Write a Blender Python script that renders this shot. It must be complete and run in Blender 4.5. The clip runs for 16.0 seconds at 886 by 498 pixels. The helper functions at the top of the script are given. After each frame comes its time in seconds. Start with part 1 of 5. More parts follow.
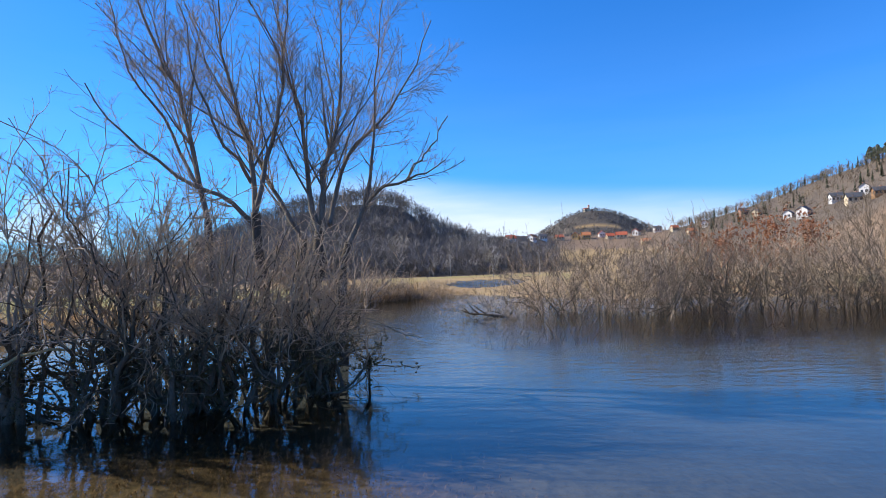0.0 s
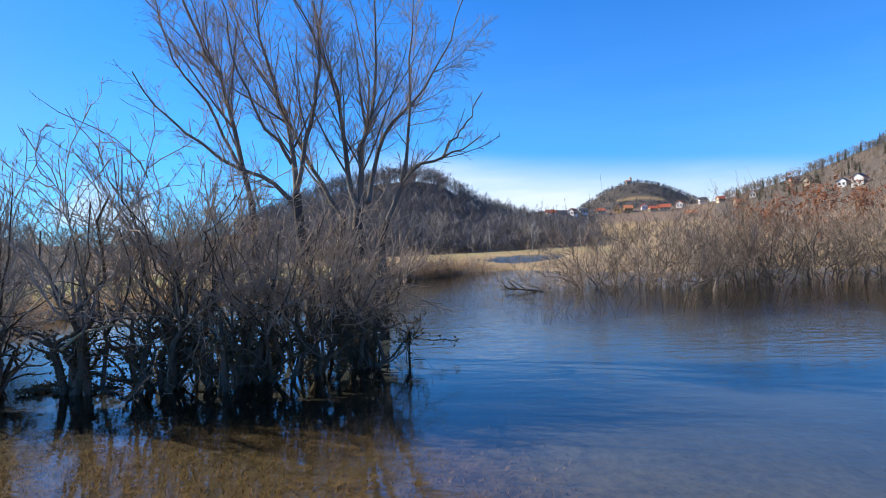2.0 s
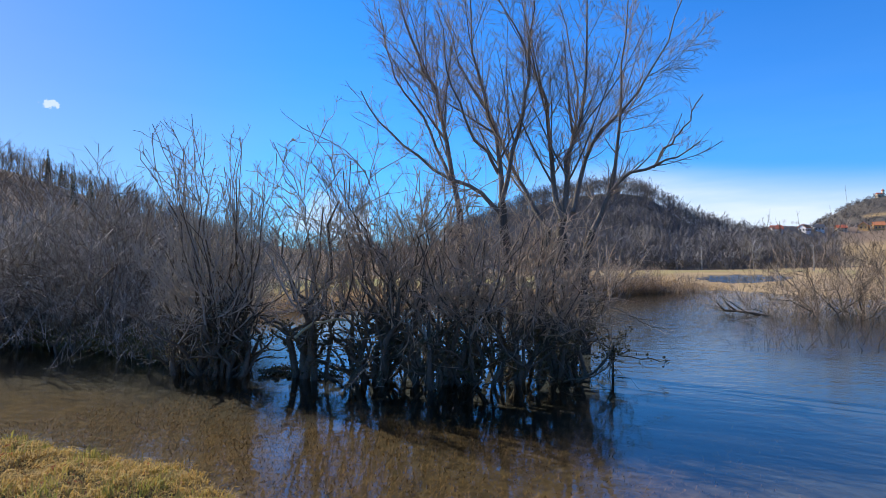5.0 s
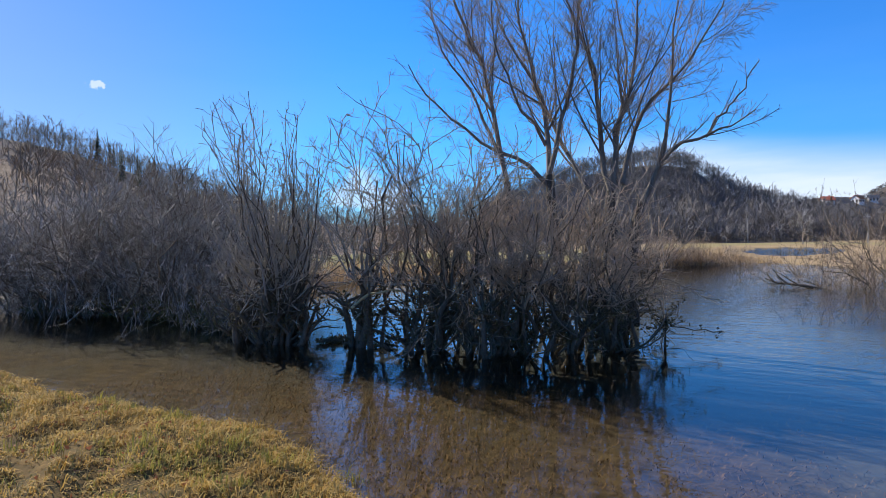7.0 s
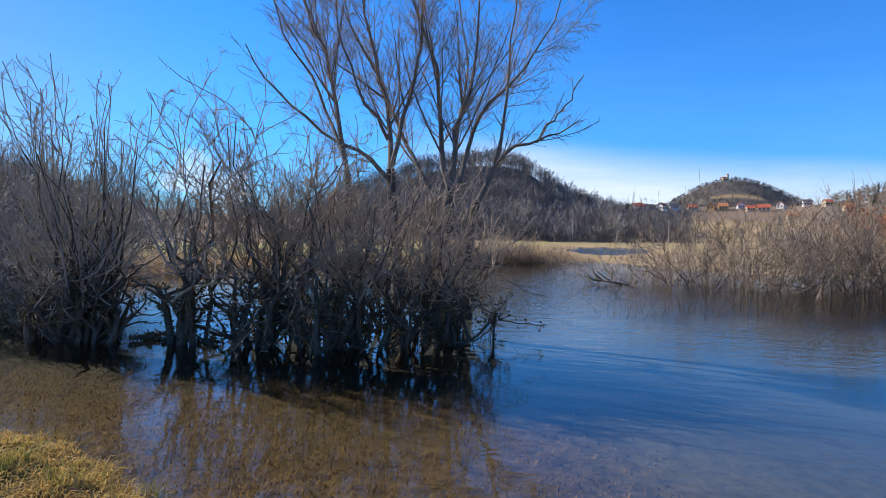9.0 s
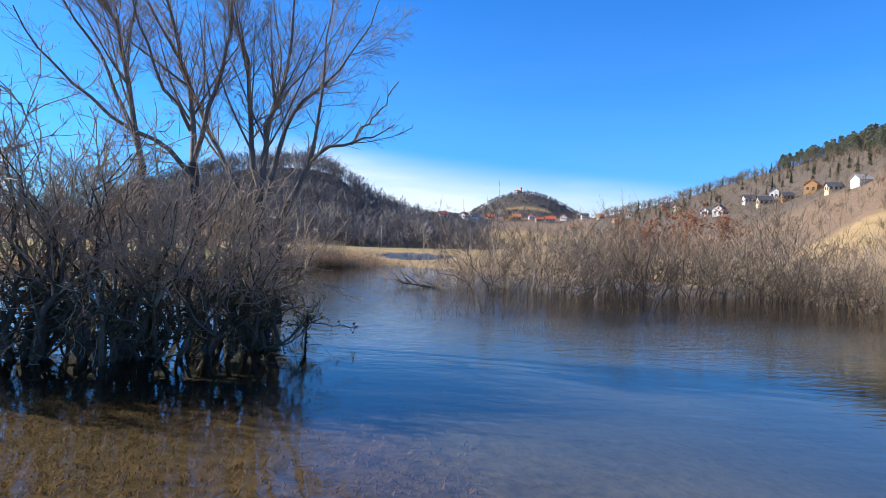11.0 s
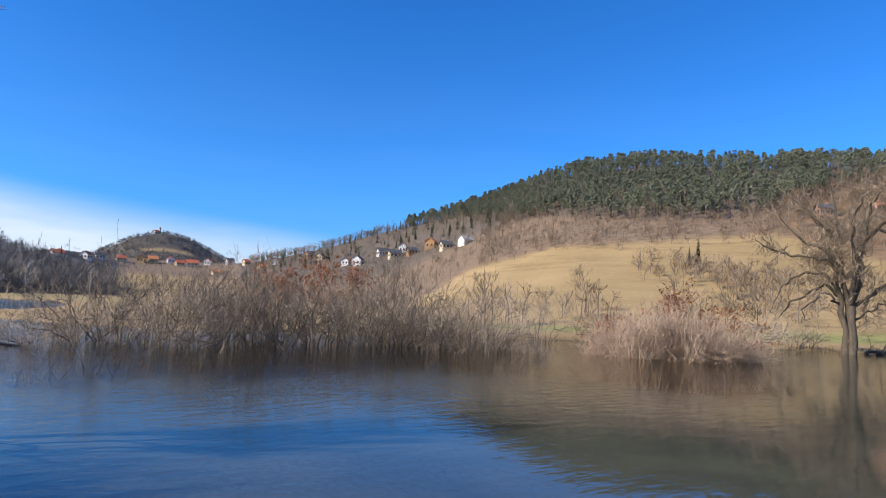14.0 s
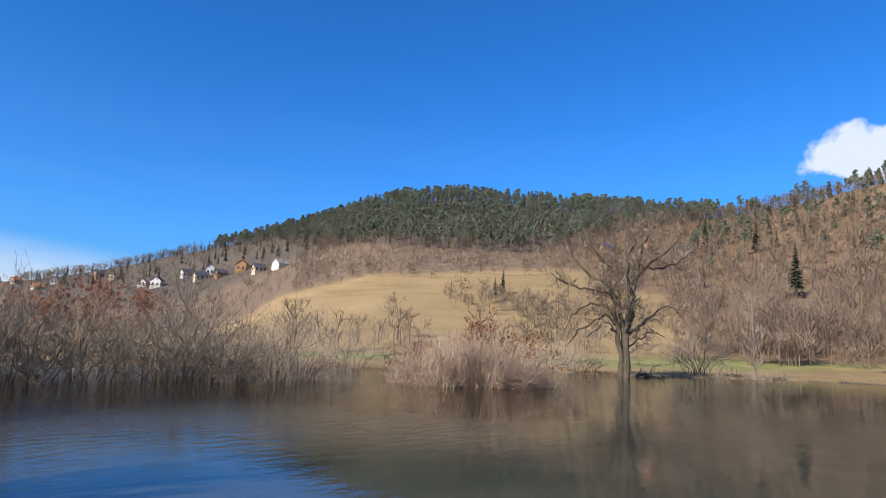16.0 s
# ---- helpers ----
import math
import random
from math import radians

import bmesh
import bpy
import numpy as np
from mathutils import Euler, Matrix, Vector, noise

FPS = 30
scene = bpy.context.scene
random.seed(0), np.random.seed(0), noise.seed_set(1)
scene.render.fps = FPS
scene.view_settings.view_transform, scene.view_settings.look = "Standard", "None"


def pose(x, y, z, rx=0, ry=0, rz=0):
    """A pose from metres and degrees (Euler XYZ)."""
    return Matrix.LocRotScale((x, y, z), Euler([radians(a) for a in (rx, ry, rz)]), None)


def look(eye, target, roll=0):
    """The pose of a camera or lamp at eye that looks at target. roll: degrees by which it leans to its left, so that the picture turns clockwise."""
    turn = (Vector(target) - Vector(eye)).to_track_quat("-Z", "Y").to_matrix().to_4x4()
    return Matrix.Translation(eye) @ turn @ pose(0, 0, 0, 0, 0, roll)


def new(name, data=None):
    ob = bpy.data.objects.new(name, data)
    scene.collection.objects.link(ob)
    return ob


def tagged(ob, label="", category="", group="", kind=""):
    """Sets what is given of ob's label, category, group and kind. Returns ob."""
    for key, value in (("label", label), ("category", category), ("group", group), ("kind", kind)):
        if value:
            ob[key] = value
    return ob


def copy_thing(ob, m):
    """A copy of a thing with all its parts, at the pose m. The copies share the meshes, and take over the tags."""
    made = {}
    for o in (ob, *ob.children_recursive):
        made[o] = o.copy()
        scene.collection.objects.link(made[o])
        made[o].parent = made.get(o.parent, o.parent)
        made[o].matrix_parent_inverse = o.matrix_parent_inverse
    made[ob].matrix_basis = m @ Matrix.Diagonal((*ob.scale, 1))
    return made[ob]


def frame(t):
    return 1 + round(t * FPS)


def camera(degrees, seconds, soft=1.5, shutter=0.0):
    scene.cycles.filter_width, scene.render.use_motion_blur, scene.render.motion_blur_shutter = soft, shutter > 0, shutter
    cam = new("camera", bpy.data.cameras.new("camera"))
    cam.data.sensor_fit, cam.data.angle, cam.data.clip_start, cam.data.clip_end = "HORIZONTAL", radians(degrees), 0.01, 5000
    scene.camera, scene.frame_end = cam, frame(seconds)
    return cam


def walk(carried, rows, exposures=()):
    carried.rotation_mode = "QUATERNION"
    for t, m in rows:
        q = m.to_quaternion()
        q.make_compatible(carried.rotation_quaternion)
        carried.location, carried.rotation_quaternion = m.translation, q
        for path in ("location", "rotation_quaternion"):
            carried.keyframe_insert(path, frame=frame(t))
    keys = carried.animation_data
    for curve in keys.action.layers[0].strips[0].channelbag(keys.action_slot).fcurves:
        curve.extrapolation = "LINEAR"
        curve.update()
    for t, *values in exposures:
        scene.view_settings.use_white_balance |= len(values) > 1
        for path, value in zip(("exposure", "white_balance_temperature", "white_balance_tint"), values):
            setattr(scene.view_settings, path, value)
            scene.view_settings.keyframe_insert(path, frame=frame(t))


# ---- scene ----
# ---------------------------------------------------------------- camera
cam = camera(72.0, 16.0, soft=0.8)
# seconds, x, y, z, heading to the left, pitch, lean
ROWS = [
    (0, 0.033, 0.195, 1.638, 2.05, 2.14, -1.84),
    (0.5, 0.069, 0.179, 1.640, -0.16, 1.16, -1.20),
    (1, 0.086, 0.129, 1.636, -0.67, 1.52, -0.44),
    (1.5, 0.100, -0.000, 1.636, 0.13, 0.30, -1.73),
    (2, 0.094, 0.027, 1.626, 5.85, 0.07, -2.73),
    (2.5, 0.077, 0.054, 1.624, 10.61, 0.11, -2.53),
    (3, 0.050, 0.075, 1.620, 14.26, 0.79, -1.36),
    (3.5, 0.019, 0.125, 1.610, 17.18, 1.78, -0.36),
    (4, 0.009, 0.115, 1.598, 18.91, 2.29, 0.72),
    (4.5, 0.010, 0.100, 1.592, 21.22, 2.04, -0.26),
    (5, 0.002, 0.102, 1.592, 24.39, 1.67, -0.39),
    (5.2, -0.040, 0.102, 1.593, 25.81, 1.61, -0.22),
    (7.3, -0.135, -0.120, 1.556, 27.86, -1.06, -0.76),
    (7.5, -0.128, -0.100, 1.562, 26.61, -1.32, -0.44),
    (8, -0.107, -0.060, 1.570, 23.50, -1.67, -0.04),
    (8.5, -0.095, 0.000, 1.574, 19.03, -1.58, 0.48),
    (8.7, -0.069, 0.010, 1.574, 16.59, -1.52, 0.76),
    (10.8, -0.223, 0.050, 1.512, -2.12, -0.49, 2.16),
    (11, -0.164, 0.060, 1.514, -4.47, -0.32, 2.24),
    (11.5, -0.090, 0.080, 1.538, -10.66, 0.09, 2.94),
    (12, -0.029, 0.100, 1.562, -16.33, 0.77, 3.39),
    (12.5, 0.050, 0.120, 1.586, -20.49, 1.41, 2.68),
    (13, 0.066, 0.130, 1.600, -24.63, 1.95, 2.02),
    (13.5, 0.150, 0.160, 1.642, -30.66, 3.55, 2.20),
    (14, 0.401, 0.190, 1.672, -36.57, 5.40, 2.55),
    (14.5, 0.620, 0.220, 1.700, -41.61, 6.75, 1.65),
    (15, 0.790, 0.307, 1.715, -45.65, 7.45, 1.33),
    (15.5, 0.899, 0.373, 1.722, -49.05, 8.04, 1.71),
    (16, 1.046, 0.399, 1.730, -53.55, 8.63, 2.60),
]
walk(cam, [(t, pose(x, y, z, 90 + p, 0, h) @ pose(0, 0, 0, 0, 0, lean)) for t, x, y, z, h, p, lean in ROWS],
     exposures=[(0, 0.55), (3.5, 0.56), (5, 0.46), (8, 0.44), (11, 0.62), (12.5, 0.68), (13.5, 0.50), (14.5, 0.30), (16, 0.28)])

# ---------------------------------------------------------------- light
SUN_AZ, SUN_EL = 80.0, 33.0  # degrees to the left of straight ahead, degrees up
sun_way = Vector((-math.sin(radians(SUN_AZ)) * math.cos(radians(SUN_EL)),
                  math.cos(radians(SUN_AZ)) * math.cos(radians(SUN_EL)), math.sin(radians(SUN_EL))))
sun = new("sun", bpy.data.lights.new("sun", "SUN"))
sun.data.energy, sun.data.angle, sun.data.color = 5.0, radians(0.53), (1.0, 0.91, 0.79)
sun.matrix_world = look(sun_way * 200, (0, 0, 0))


def build_world():
    world = bpy.data.worlds.new("sky")
    scene.world = world
    world.use_nodes = True
    nt = world.node_tree
    nt.nodes.clear()
    N, L = nt.nodes.new, nt.links.new
    sky = N("ShaderNodeTexSky")
    sky.sky_type, sky.sun_disc = "NISHITA", False
    sky.sun_elevation, sky.sun_rotation = radians(SUN_EL), radians(-SUN_AZ)
    sky.air_density, sky.dust_density, sky.ozone_density = 1.0, 0.3, 2.5
    tint = N("ShaderNodeMix")
    tint.data_type, tint.blend_type = "RGBA", "MULTIPLY"
    tint.inputs[0].default_value = 1.0
    L(sky.outputs[0], tint.inputs[6])
    # thin high cloud low over the valley and a cumulus over the wooded slope
    tc = N("ShaderNodeTexCoord")
    sep = N("ShaderNodeSeparateXYZ")
    L(tc.outputs["Generated"], sep.inputs[0])
    mp = N("ShaderNodeMapping")
    mp.inputs["Scale"].default_value = (2.2, 2.2, 16.0)
    L(tc.outputs["Generated"], mp.inputs[0])
    n1 = N("ShaderNodeTexNoise")
    n1.inputs["Scale"].default_value, n1.inputs["Detail"].default_value = 1.3, 7.0
    L(mp.outputs[0], n1.inputs["Vector"])

    def rng_node(src, a, b, c, d):
        m = N("ShaderNodeMapRange")
        m.interpolation_type = "SMOOTHSTEP"
        L(src, m.inputs[0])
        for i, v in enumerate((a, b, c, d)):
            m.inputs[1 + i].default_value = v
        return m.outputs[0]

    def math_node(op, a, b):
        m = N("ShaderNodeMath")
        m.operation = op
        for i, v in enumerate((a, b)):
            if isinstance(v, float):
                m.inputs[i].default_value = v
            else:
                L(v, m.inputs[i])
        return m.outputs[0]

    # deep blue away from the sun, paler on its side and low down
    hue = N("ShaderNodeMix")
    hue.data_type = "RGBA"
    hue.inputs[6].default_value, hue.inputs[7].default_value = (0.18, 0.75, 1.47, 1), (0.34, 0.49, 0.74, 1)
    pale = math_node("MAXIMUM", rng_node(sep.outputs[0], -0.95, -0.45, 1.0, 0.0), rng_node(sep.outputs[2], 0.0, 0.20, 0.5, 0.0))
    L(pale, hue.inputs[0])
    L(hue.outputs[2], tint.inputs[7])
    # upper edge of the veil sinks from left to right
    edge = math_node("ADD", sep.outputs[2], math_node("MULTIPLY", sep.outputs[0], 0.10))
    low = rng_node(edge, 0.095, 0.158, 1.0, 0.0)
    wisps = rng_node(n1.outputs[0], 0.30, 0.62, 0.60, 1.0)
    veil = math_node("MULTIPLY", math_node("MULTIPLY", low, wisps), math_node("MULTIPLY", rng_node(sep.outputs[0], -0.35, -0.05, 0.0, 0.85), rng_node(sep.outputs[0], 0.35, 0.75, 1.0, 0.25)))
    high = rng_node(sep.outputs[2], 0.10, 0.45, 0.05, 0.0)
    veil = math_node("ADD", veil, math_node("MULTIPLY", high, wisps))

    def puff(az, el, size, lo, hi, ragged=3.4):
        d = N("ShaderNodeVectorMath")
        d.operation = "DISTANCE"
        mpp = N("ShaderNodeMapping")
        mpp.vector_type = "POINT"
        mpp.inputs["Scale"].default_value = (1, 1, 1.9)
        L(tc.outputs["Generated"], mpp.inputs[0])
        L(mpp.outputs[0], d.inputs[0])
        c = (-math.sin(radians(az)) * math.cos(radians(el)), math.cos(radians(az)) * math.cos(radians(el)), math.sin(radians(el)) * 1.9)
        d.inputs[1].default_value = c
        n = N("ShaderNodeTexNoise")
        n.inputs["Scale"].default_value, n.inputs["Detail"].default_value = 1.5 / size, 9.0
        L(tc.outputs["Generated"], n.inputs["Vector"])
        s = math_node("SUBTRACT", math_node("DIVIDE", d.outputs["Value"], float(size)), math_node("MULTIPLY", n.outputs[0], ragged))
        return rng_node(s, lo, hi, 1.0, 0.0)

    clouds = math_node("MAXIMUM", veil, puff(-89.2, 16.0, 0.060, -0.55, 0.05, 2.7))
    clouds = math_node("MAXIMUM", clouds, math_node("MULTIPLY", puff(34.5, 3.9, 0.065, -1.1, -0.4), 0.55))
    clouds = math_node("MAXIMUM", clouds, math_node("MULTIPLY", puff(57.3, 12.9, 0.010, -1.0, -0.5), 0.7))
    mix = N("ShaderNodeMix")
    mix.data_type = "RGBA"
    L(clouds, mix.inputs[0])
    L(tint.outputs[2], mix.inputs[6])
    mix.inputs[7].default_value = (6.0, 6.7, 7.9, 1)
    bg = N("ShaderNodeBackground")
    bg.inputs[1].default_value = 0.108
    L(mix.outputs[2], bg.inputs[0])
    L(bg.outputs[0], N("ShaderNodeOutputWorld").inputs[0])


build_world()


# ---------------------------------------------------------------- materials
def stuff_mat(name, a, b, scale=2.0, rough=0.9, bump=0.0, fine=None, c=None, by_object=False, spec=0.3, trans=0.0, stretch=(1, 1, 1)):
    """Two base colours mixed by coarse and fine noise, a third in blotches, with relief."""
    m = bpy.data.materials.new(name)
    m.use_nodes = True
    nt = m.node_tree
    N, L = nt.nodes.new, nt.links.new
    p = nt.nodes["Principled BSDF"]
    p.inputs["Roughness"].default_value = rough
    p.inputs["Specular IOR Level"].default_value = spec
    tc = N("ShaderNodeTexCoord")
    mp = N("ShaderNodeMapping")
    mp.inputs["Scale"].default_value = stretch
    L(tc.outputs["Object"], mp.inputs[0])
    n1 = N("ShaderNodeTexNoise")
    n1.inputs["Scale"].default_value, n1.inputs["Detail"].default_value = scale, 4
    n2 = N("ShaderNodeTexNoise")
    n2.inputs["Scale"].default_value, n2.inputs["Detail"].default_value = fine or scale * 9, 3
    L(mp.outputs[0], n1.inputs["Vector"])
    L(mp.outputs[0], n2.inputs["Vector"])
    add = N("ShaderNodeMath")
    add.operation = "MULTIPLY_ADD"
    L(n1.outputs[0], add.inputs[0])
    add.inputs[1].default_value = 0.55
    half = N("ShaderNodeMath")
    half.operation = "MULTIPLY"
    half.inputs[1].default_value = 0.45
    L(n2.outputs[0], half.inputs[0])
    L(half.outputs[0], add.inputs[2])
    ramp = N("ShaderNodeMapRange")
    L(add.outputs[0], ramp.inputs[0])
    ramp.inputs[1].default_value, ramp.inputs[2].default_value = 0.34, 0.66
    fac = ramp.outputs[0]
    g = N("ShaderNodeNewGeometry")
    if by_object:
        o = N("ShaderNodeObjectInfo")
        mixr = N("ShaderNodeMath")
        mixr.operation = "MULTIPLY_ADD"
        L(o.outputs["Random"], mixr.inputs[0])
        mixr.inputs[1].default_value = 0.6
        sub = N("ShaderNodeMath")
        sub.operation = "MULTIPLY_ADD"
        L(fac, sub.inputs[0])
        sub.inputs[1].default_value, sub.inputs[2].default_value = 0.7, -0.2
        L(sub.outputs[0], mixr.inputs[2])
        fac = mixr.outputs[0]
    mix = N("ShaderNodeMix")
    mix.data_type = "RGBA"
    L(fac, mix.inputs[0])
    mix.inputs[6].default_value, mix.inputs[7].default_value = (*a, 1), (*b, 1)
    out = mix.outputs[2]
    if c:
        isl = N("ShaderNodeMapRange")
        L(g.outputs["Random Per Island"], isl.inputs[0])
        isl.inputs[1].default_value, isl.inputs[2].default_value = 0.3, 1.0
        mix2 = N("ShaderNodeMix")
        mix2.data_type = "RGBA"
        L(isl.outputs[0], mix2.inputs[0])
        L(out, mix2.inputs[6])
        mix2.inputs[7].default_value = (*c, 1)
        out = mix2.outputs[2]
    L(out, p.inputs["Base Color"])
    if trans:
        tl = N("ShaderNodeBsdfTranslucent")
        L(out, tl.inputs[0])
        ms = N("ShaderNodeMixShader")
        ms.inputs[0].default_value = trans
        L(p.outputs[0], ms.inputs[1])
        L(tl.outputs[0], ms.inputs[2])
        L(ms.outputs[0], nt.nodes["Material Output"].inputs[0])
    if bump:
        bn = N("ShaderNodeBump")
        bn.inputs["Strength"].default_value, bn.inputs["Distance"].default_value = bump, 0.02
        L(add.outputs[0], bn.inputs["Height"])
        L(bn.outputs[0], p.inputs["Normal"])
    return m


M_BARK = stuff_mat("willow bark", (0.050, 0.042, 0.033), (0.14, 0.115, 0.088), 6, 0.95, 0.6, stretch=(1, 1, 0.3))
M_LIMB = stuff_mat("limb bark", (0.13, 0.11, 0.088), (0.28, 0.235, 0.185), 5, 0.9, 0.4, stretch=(1, 1, 0.4))
M_TWIG = stuff_mat("willow twigs", (0.30, 0.245, 0.19), (0.46, 0.365, 0.275), 1.2, 0.75, c=(0.48, 0.35, 0.25))
M_DARK = stuff_mat("wet dark bark", (0.058, 0.050, 0.038), (0.165, 0.136, 0.10), 7, 0.85, 0.8, stretch=(1, 1, 0.4))
M_BUSHTWIG = stuff_mat("thicket twigs", (0.25, 0.213, 0.168), (0.41, 0.335, 0.255), 1.5, 0.8, c=(0.49, 0.365, 0.24))
M_MOSS = stuff_mat("moss and flood debris", (0.06, 0.055, 0.03), (0.15, 0.13, 0.065), 5, 1.0, c=(0.12, 0.095, 0.055), trans=0.15)
M_TAN = stuff_mat("tan bush twigs", (0.33, 0.26, 0.19), (0.50, 0.395, 0.285), 0.6, 0.85, c=(0.47, 0.34, 0.235))
M_TANSTEM = stuff_mat("grey bush stems", (0.08, 0.068, 0.055), (0.21, 0.17, 0.13), 4, 0.9, 0.3)
# Greyer and paler: the haze against the sun is put into this colour.
M_SCRUB = stuff_mat("hazed scrub twigs", (0.29, 0.27, 0.235), (0.46, 0.42, 0.355), 0.7, 0.9, c=(0.40, 0.35, 0.27))
M_PALE = stuff_mat("pale pinkish twigs", (0.36, 0.265, 0.195), (0.50, 0.375, 0.28), 0.8, 0.85, c=(0.45, 0.32, 0.22))
M_RUST = stuff_mat("withered rust leaves", (0.25, 0.095, 0.045), (0.40, 0.17, 0.08), 2, 0.8, c=(0.32, 0.13, 0.06), trans=0.3)
M_OLDBARK = stuff_mat("fissured old bark", (0.05, 0.041, 0.031), (0.15, 0.12, 0.088), 9, 0.95, 0.8, stretch=(1, 1, 0.25))
M_WOODS = stuff_mat("bare woods", (0.17, 0.14, 0.106), (0.28, 0.222, 0.157), 0.05, 0.9, c=(0.32, 0.235, 0.15))
M_BROWN = stuff_mat("brown brushwood", (0.20, 0.152, 0.113), (0.31, 0.235, 0.17), 0.08, 0.9, c=(0.34, 0.23, 0.15))
# Greyer, darker copy of the bare woods; the hill's shade is in its colour.
M_SHADEWOOD = stuff_mat("shade-toned hill woods", (0.15, 0.14, 0.135), (0.22, 0.205, 0.19), 0.04, 0.9, c=(0.21, 0.19, 0.17))
M_WOODSTEM = stuff_mat("woods trunks", (0.14, 0.118, 0.095), (0.27, 0.225, 0.175), 0.3, 0.9)
M_PINE = stuff_mat("pine needles", (0.105, 0.122, 0.086), (0.20, 0.21, 0.14), 0.06, 0.7, c=(0.135, 0.155, 0.10))
M_SPRUCE = stuff_mat("spruce needles", (0.03, 0.05, 0.026), (0.065, 0.09, 0.045), 0.2, 0.75, c=(0.045, 0.07, 0.035))
M_PINESTEM = stuff_mat("pine trunks", (0.17, 0.115, 0.075), (0.29, 0.20, 0.14), 0.4, 0.9)
M_REED = stuff_mat("dry reeds", (0.32, 0.215, 0.11), (0.47, 0.335, 0.175), 0.5, 0.85, c=(0.36, 0.24, 0.13), trans=0.35)
M_BLADE = stuff_mat("winter grass", (0.36, 0.225, 0.06), (0.60, 0.44, 0.13), 4.0, 0.8, c=(0.56, 0.35, 0.10), trans=0.35)
M_DROWNED = stuff_mat("drowned grass", (0.13, 0.09, 0.04), (0.27, 0.18, 0.075), 1.5, 0.8, c=(0.33, 0.20, 0.07))
M_BRAMBLE = stuff_mat("bramble leaves", (0.08, 0.085, 0.032), (0.19, 0.175, 0.065), 2.0, 0.7, c=(0.16, 0.115, 0.055), trans=0.25)
M_STRAW = stuff_mat("bleached dead wood", (0.36, 0.31, 0.17), (0.52, 0.45, 0.27), 6, 0.8)
M_GREEN = stuff_mat("fresh grass", (0.24, 0.22, 0.045), (0.42, 0.37, 0.09), 2.0, 0.8, trans=0.35)
M_PLASTER = stuff_mat("white plaster", (0.74, 0.72, 0.68), (0.82, 0.80, 0.77), 0.8, 0.9)
M_CREAM = stuff_mat("cream plaster", (0.62, 0.50, 0.33), (0.70, 0.58, 0.42), 0.8, 0.9)
M_OCHRE = stuff_mat("ochre plaster", (0.60, 0.36, 0.13), (0.66, 0.43, 0.19), 0.8, 0.9)
M_BRICK = stuff_mat("bare brickwork", (0.40, 0.20, 0.13), (0.52, 0.31, 0.22), 1.5, 0.9)
M_REDTILE = stuff_mat("red roof tiles", (0.42, 0.095, 0.05), (0.55, 0.16, 0.08), 0.8, 0.8, bump=0.3)
M_ORANGETILE = stuff_mat("orange roof tiles", (0.50, 0.17, 0.07), (0.60, 0.25, 0.11), 0.8, 0.8, bump=0.3)
M_GREYTILE = stuff_mat("dark grey roof tiles", (0.055, 0.06, 0.07), (0.11, 0.115, 0.125), 0.8, 0.6, bump=0.3)
M_WOODWALL = stuff_mat("timber cladding", (0.30, 0.16, 0.07), (0.40, 0.23, 0.11), 1.0, 0.7)
M_PANE = stuff_mat("dark panes", (0.03, 0.035, 0.045), (0.06, 0.07, 0.085), 1.0, 0.15, spec=0.6)
M_STONE = stuff_mat("weathered stone", (0.28, 0.26, 0.23), (0.42, 0.39, 0.34), 2, 0.9, 0.5)
M_POLE = stuff_mat("grey pole", (0.30, 0.29, 0.27), (0.42, 0.40, 0.37), 2, 0.8)


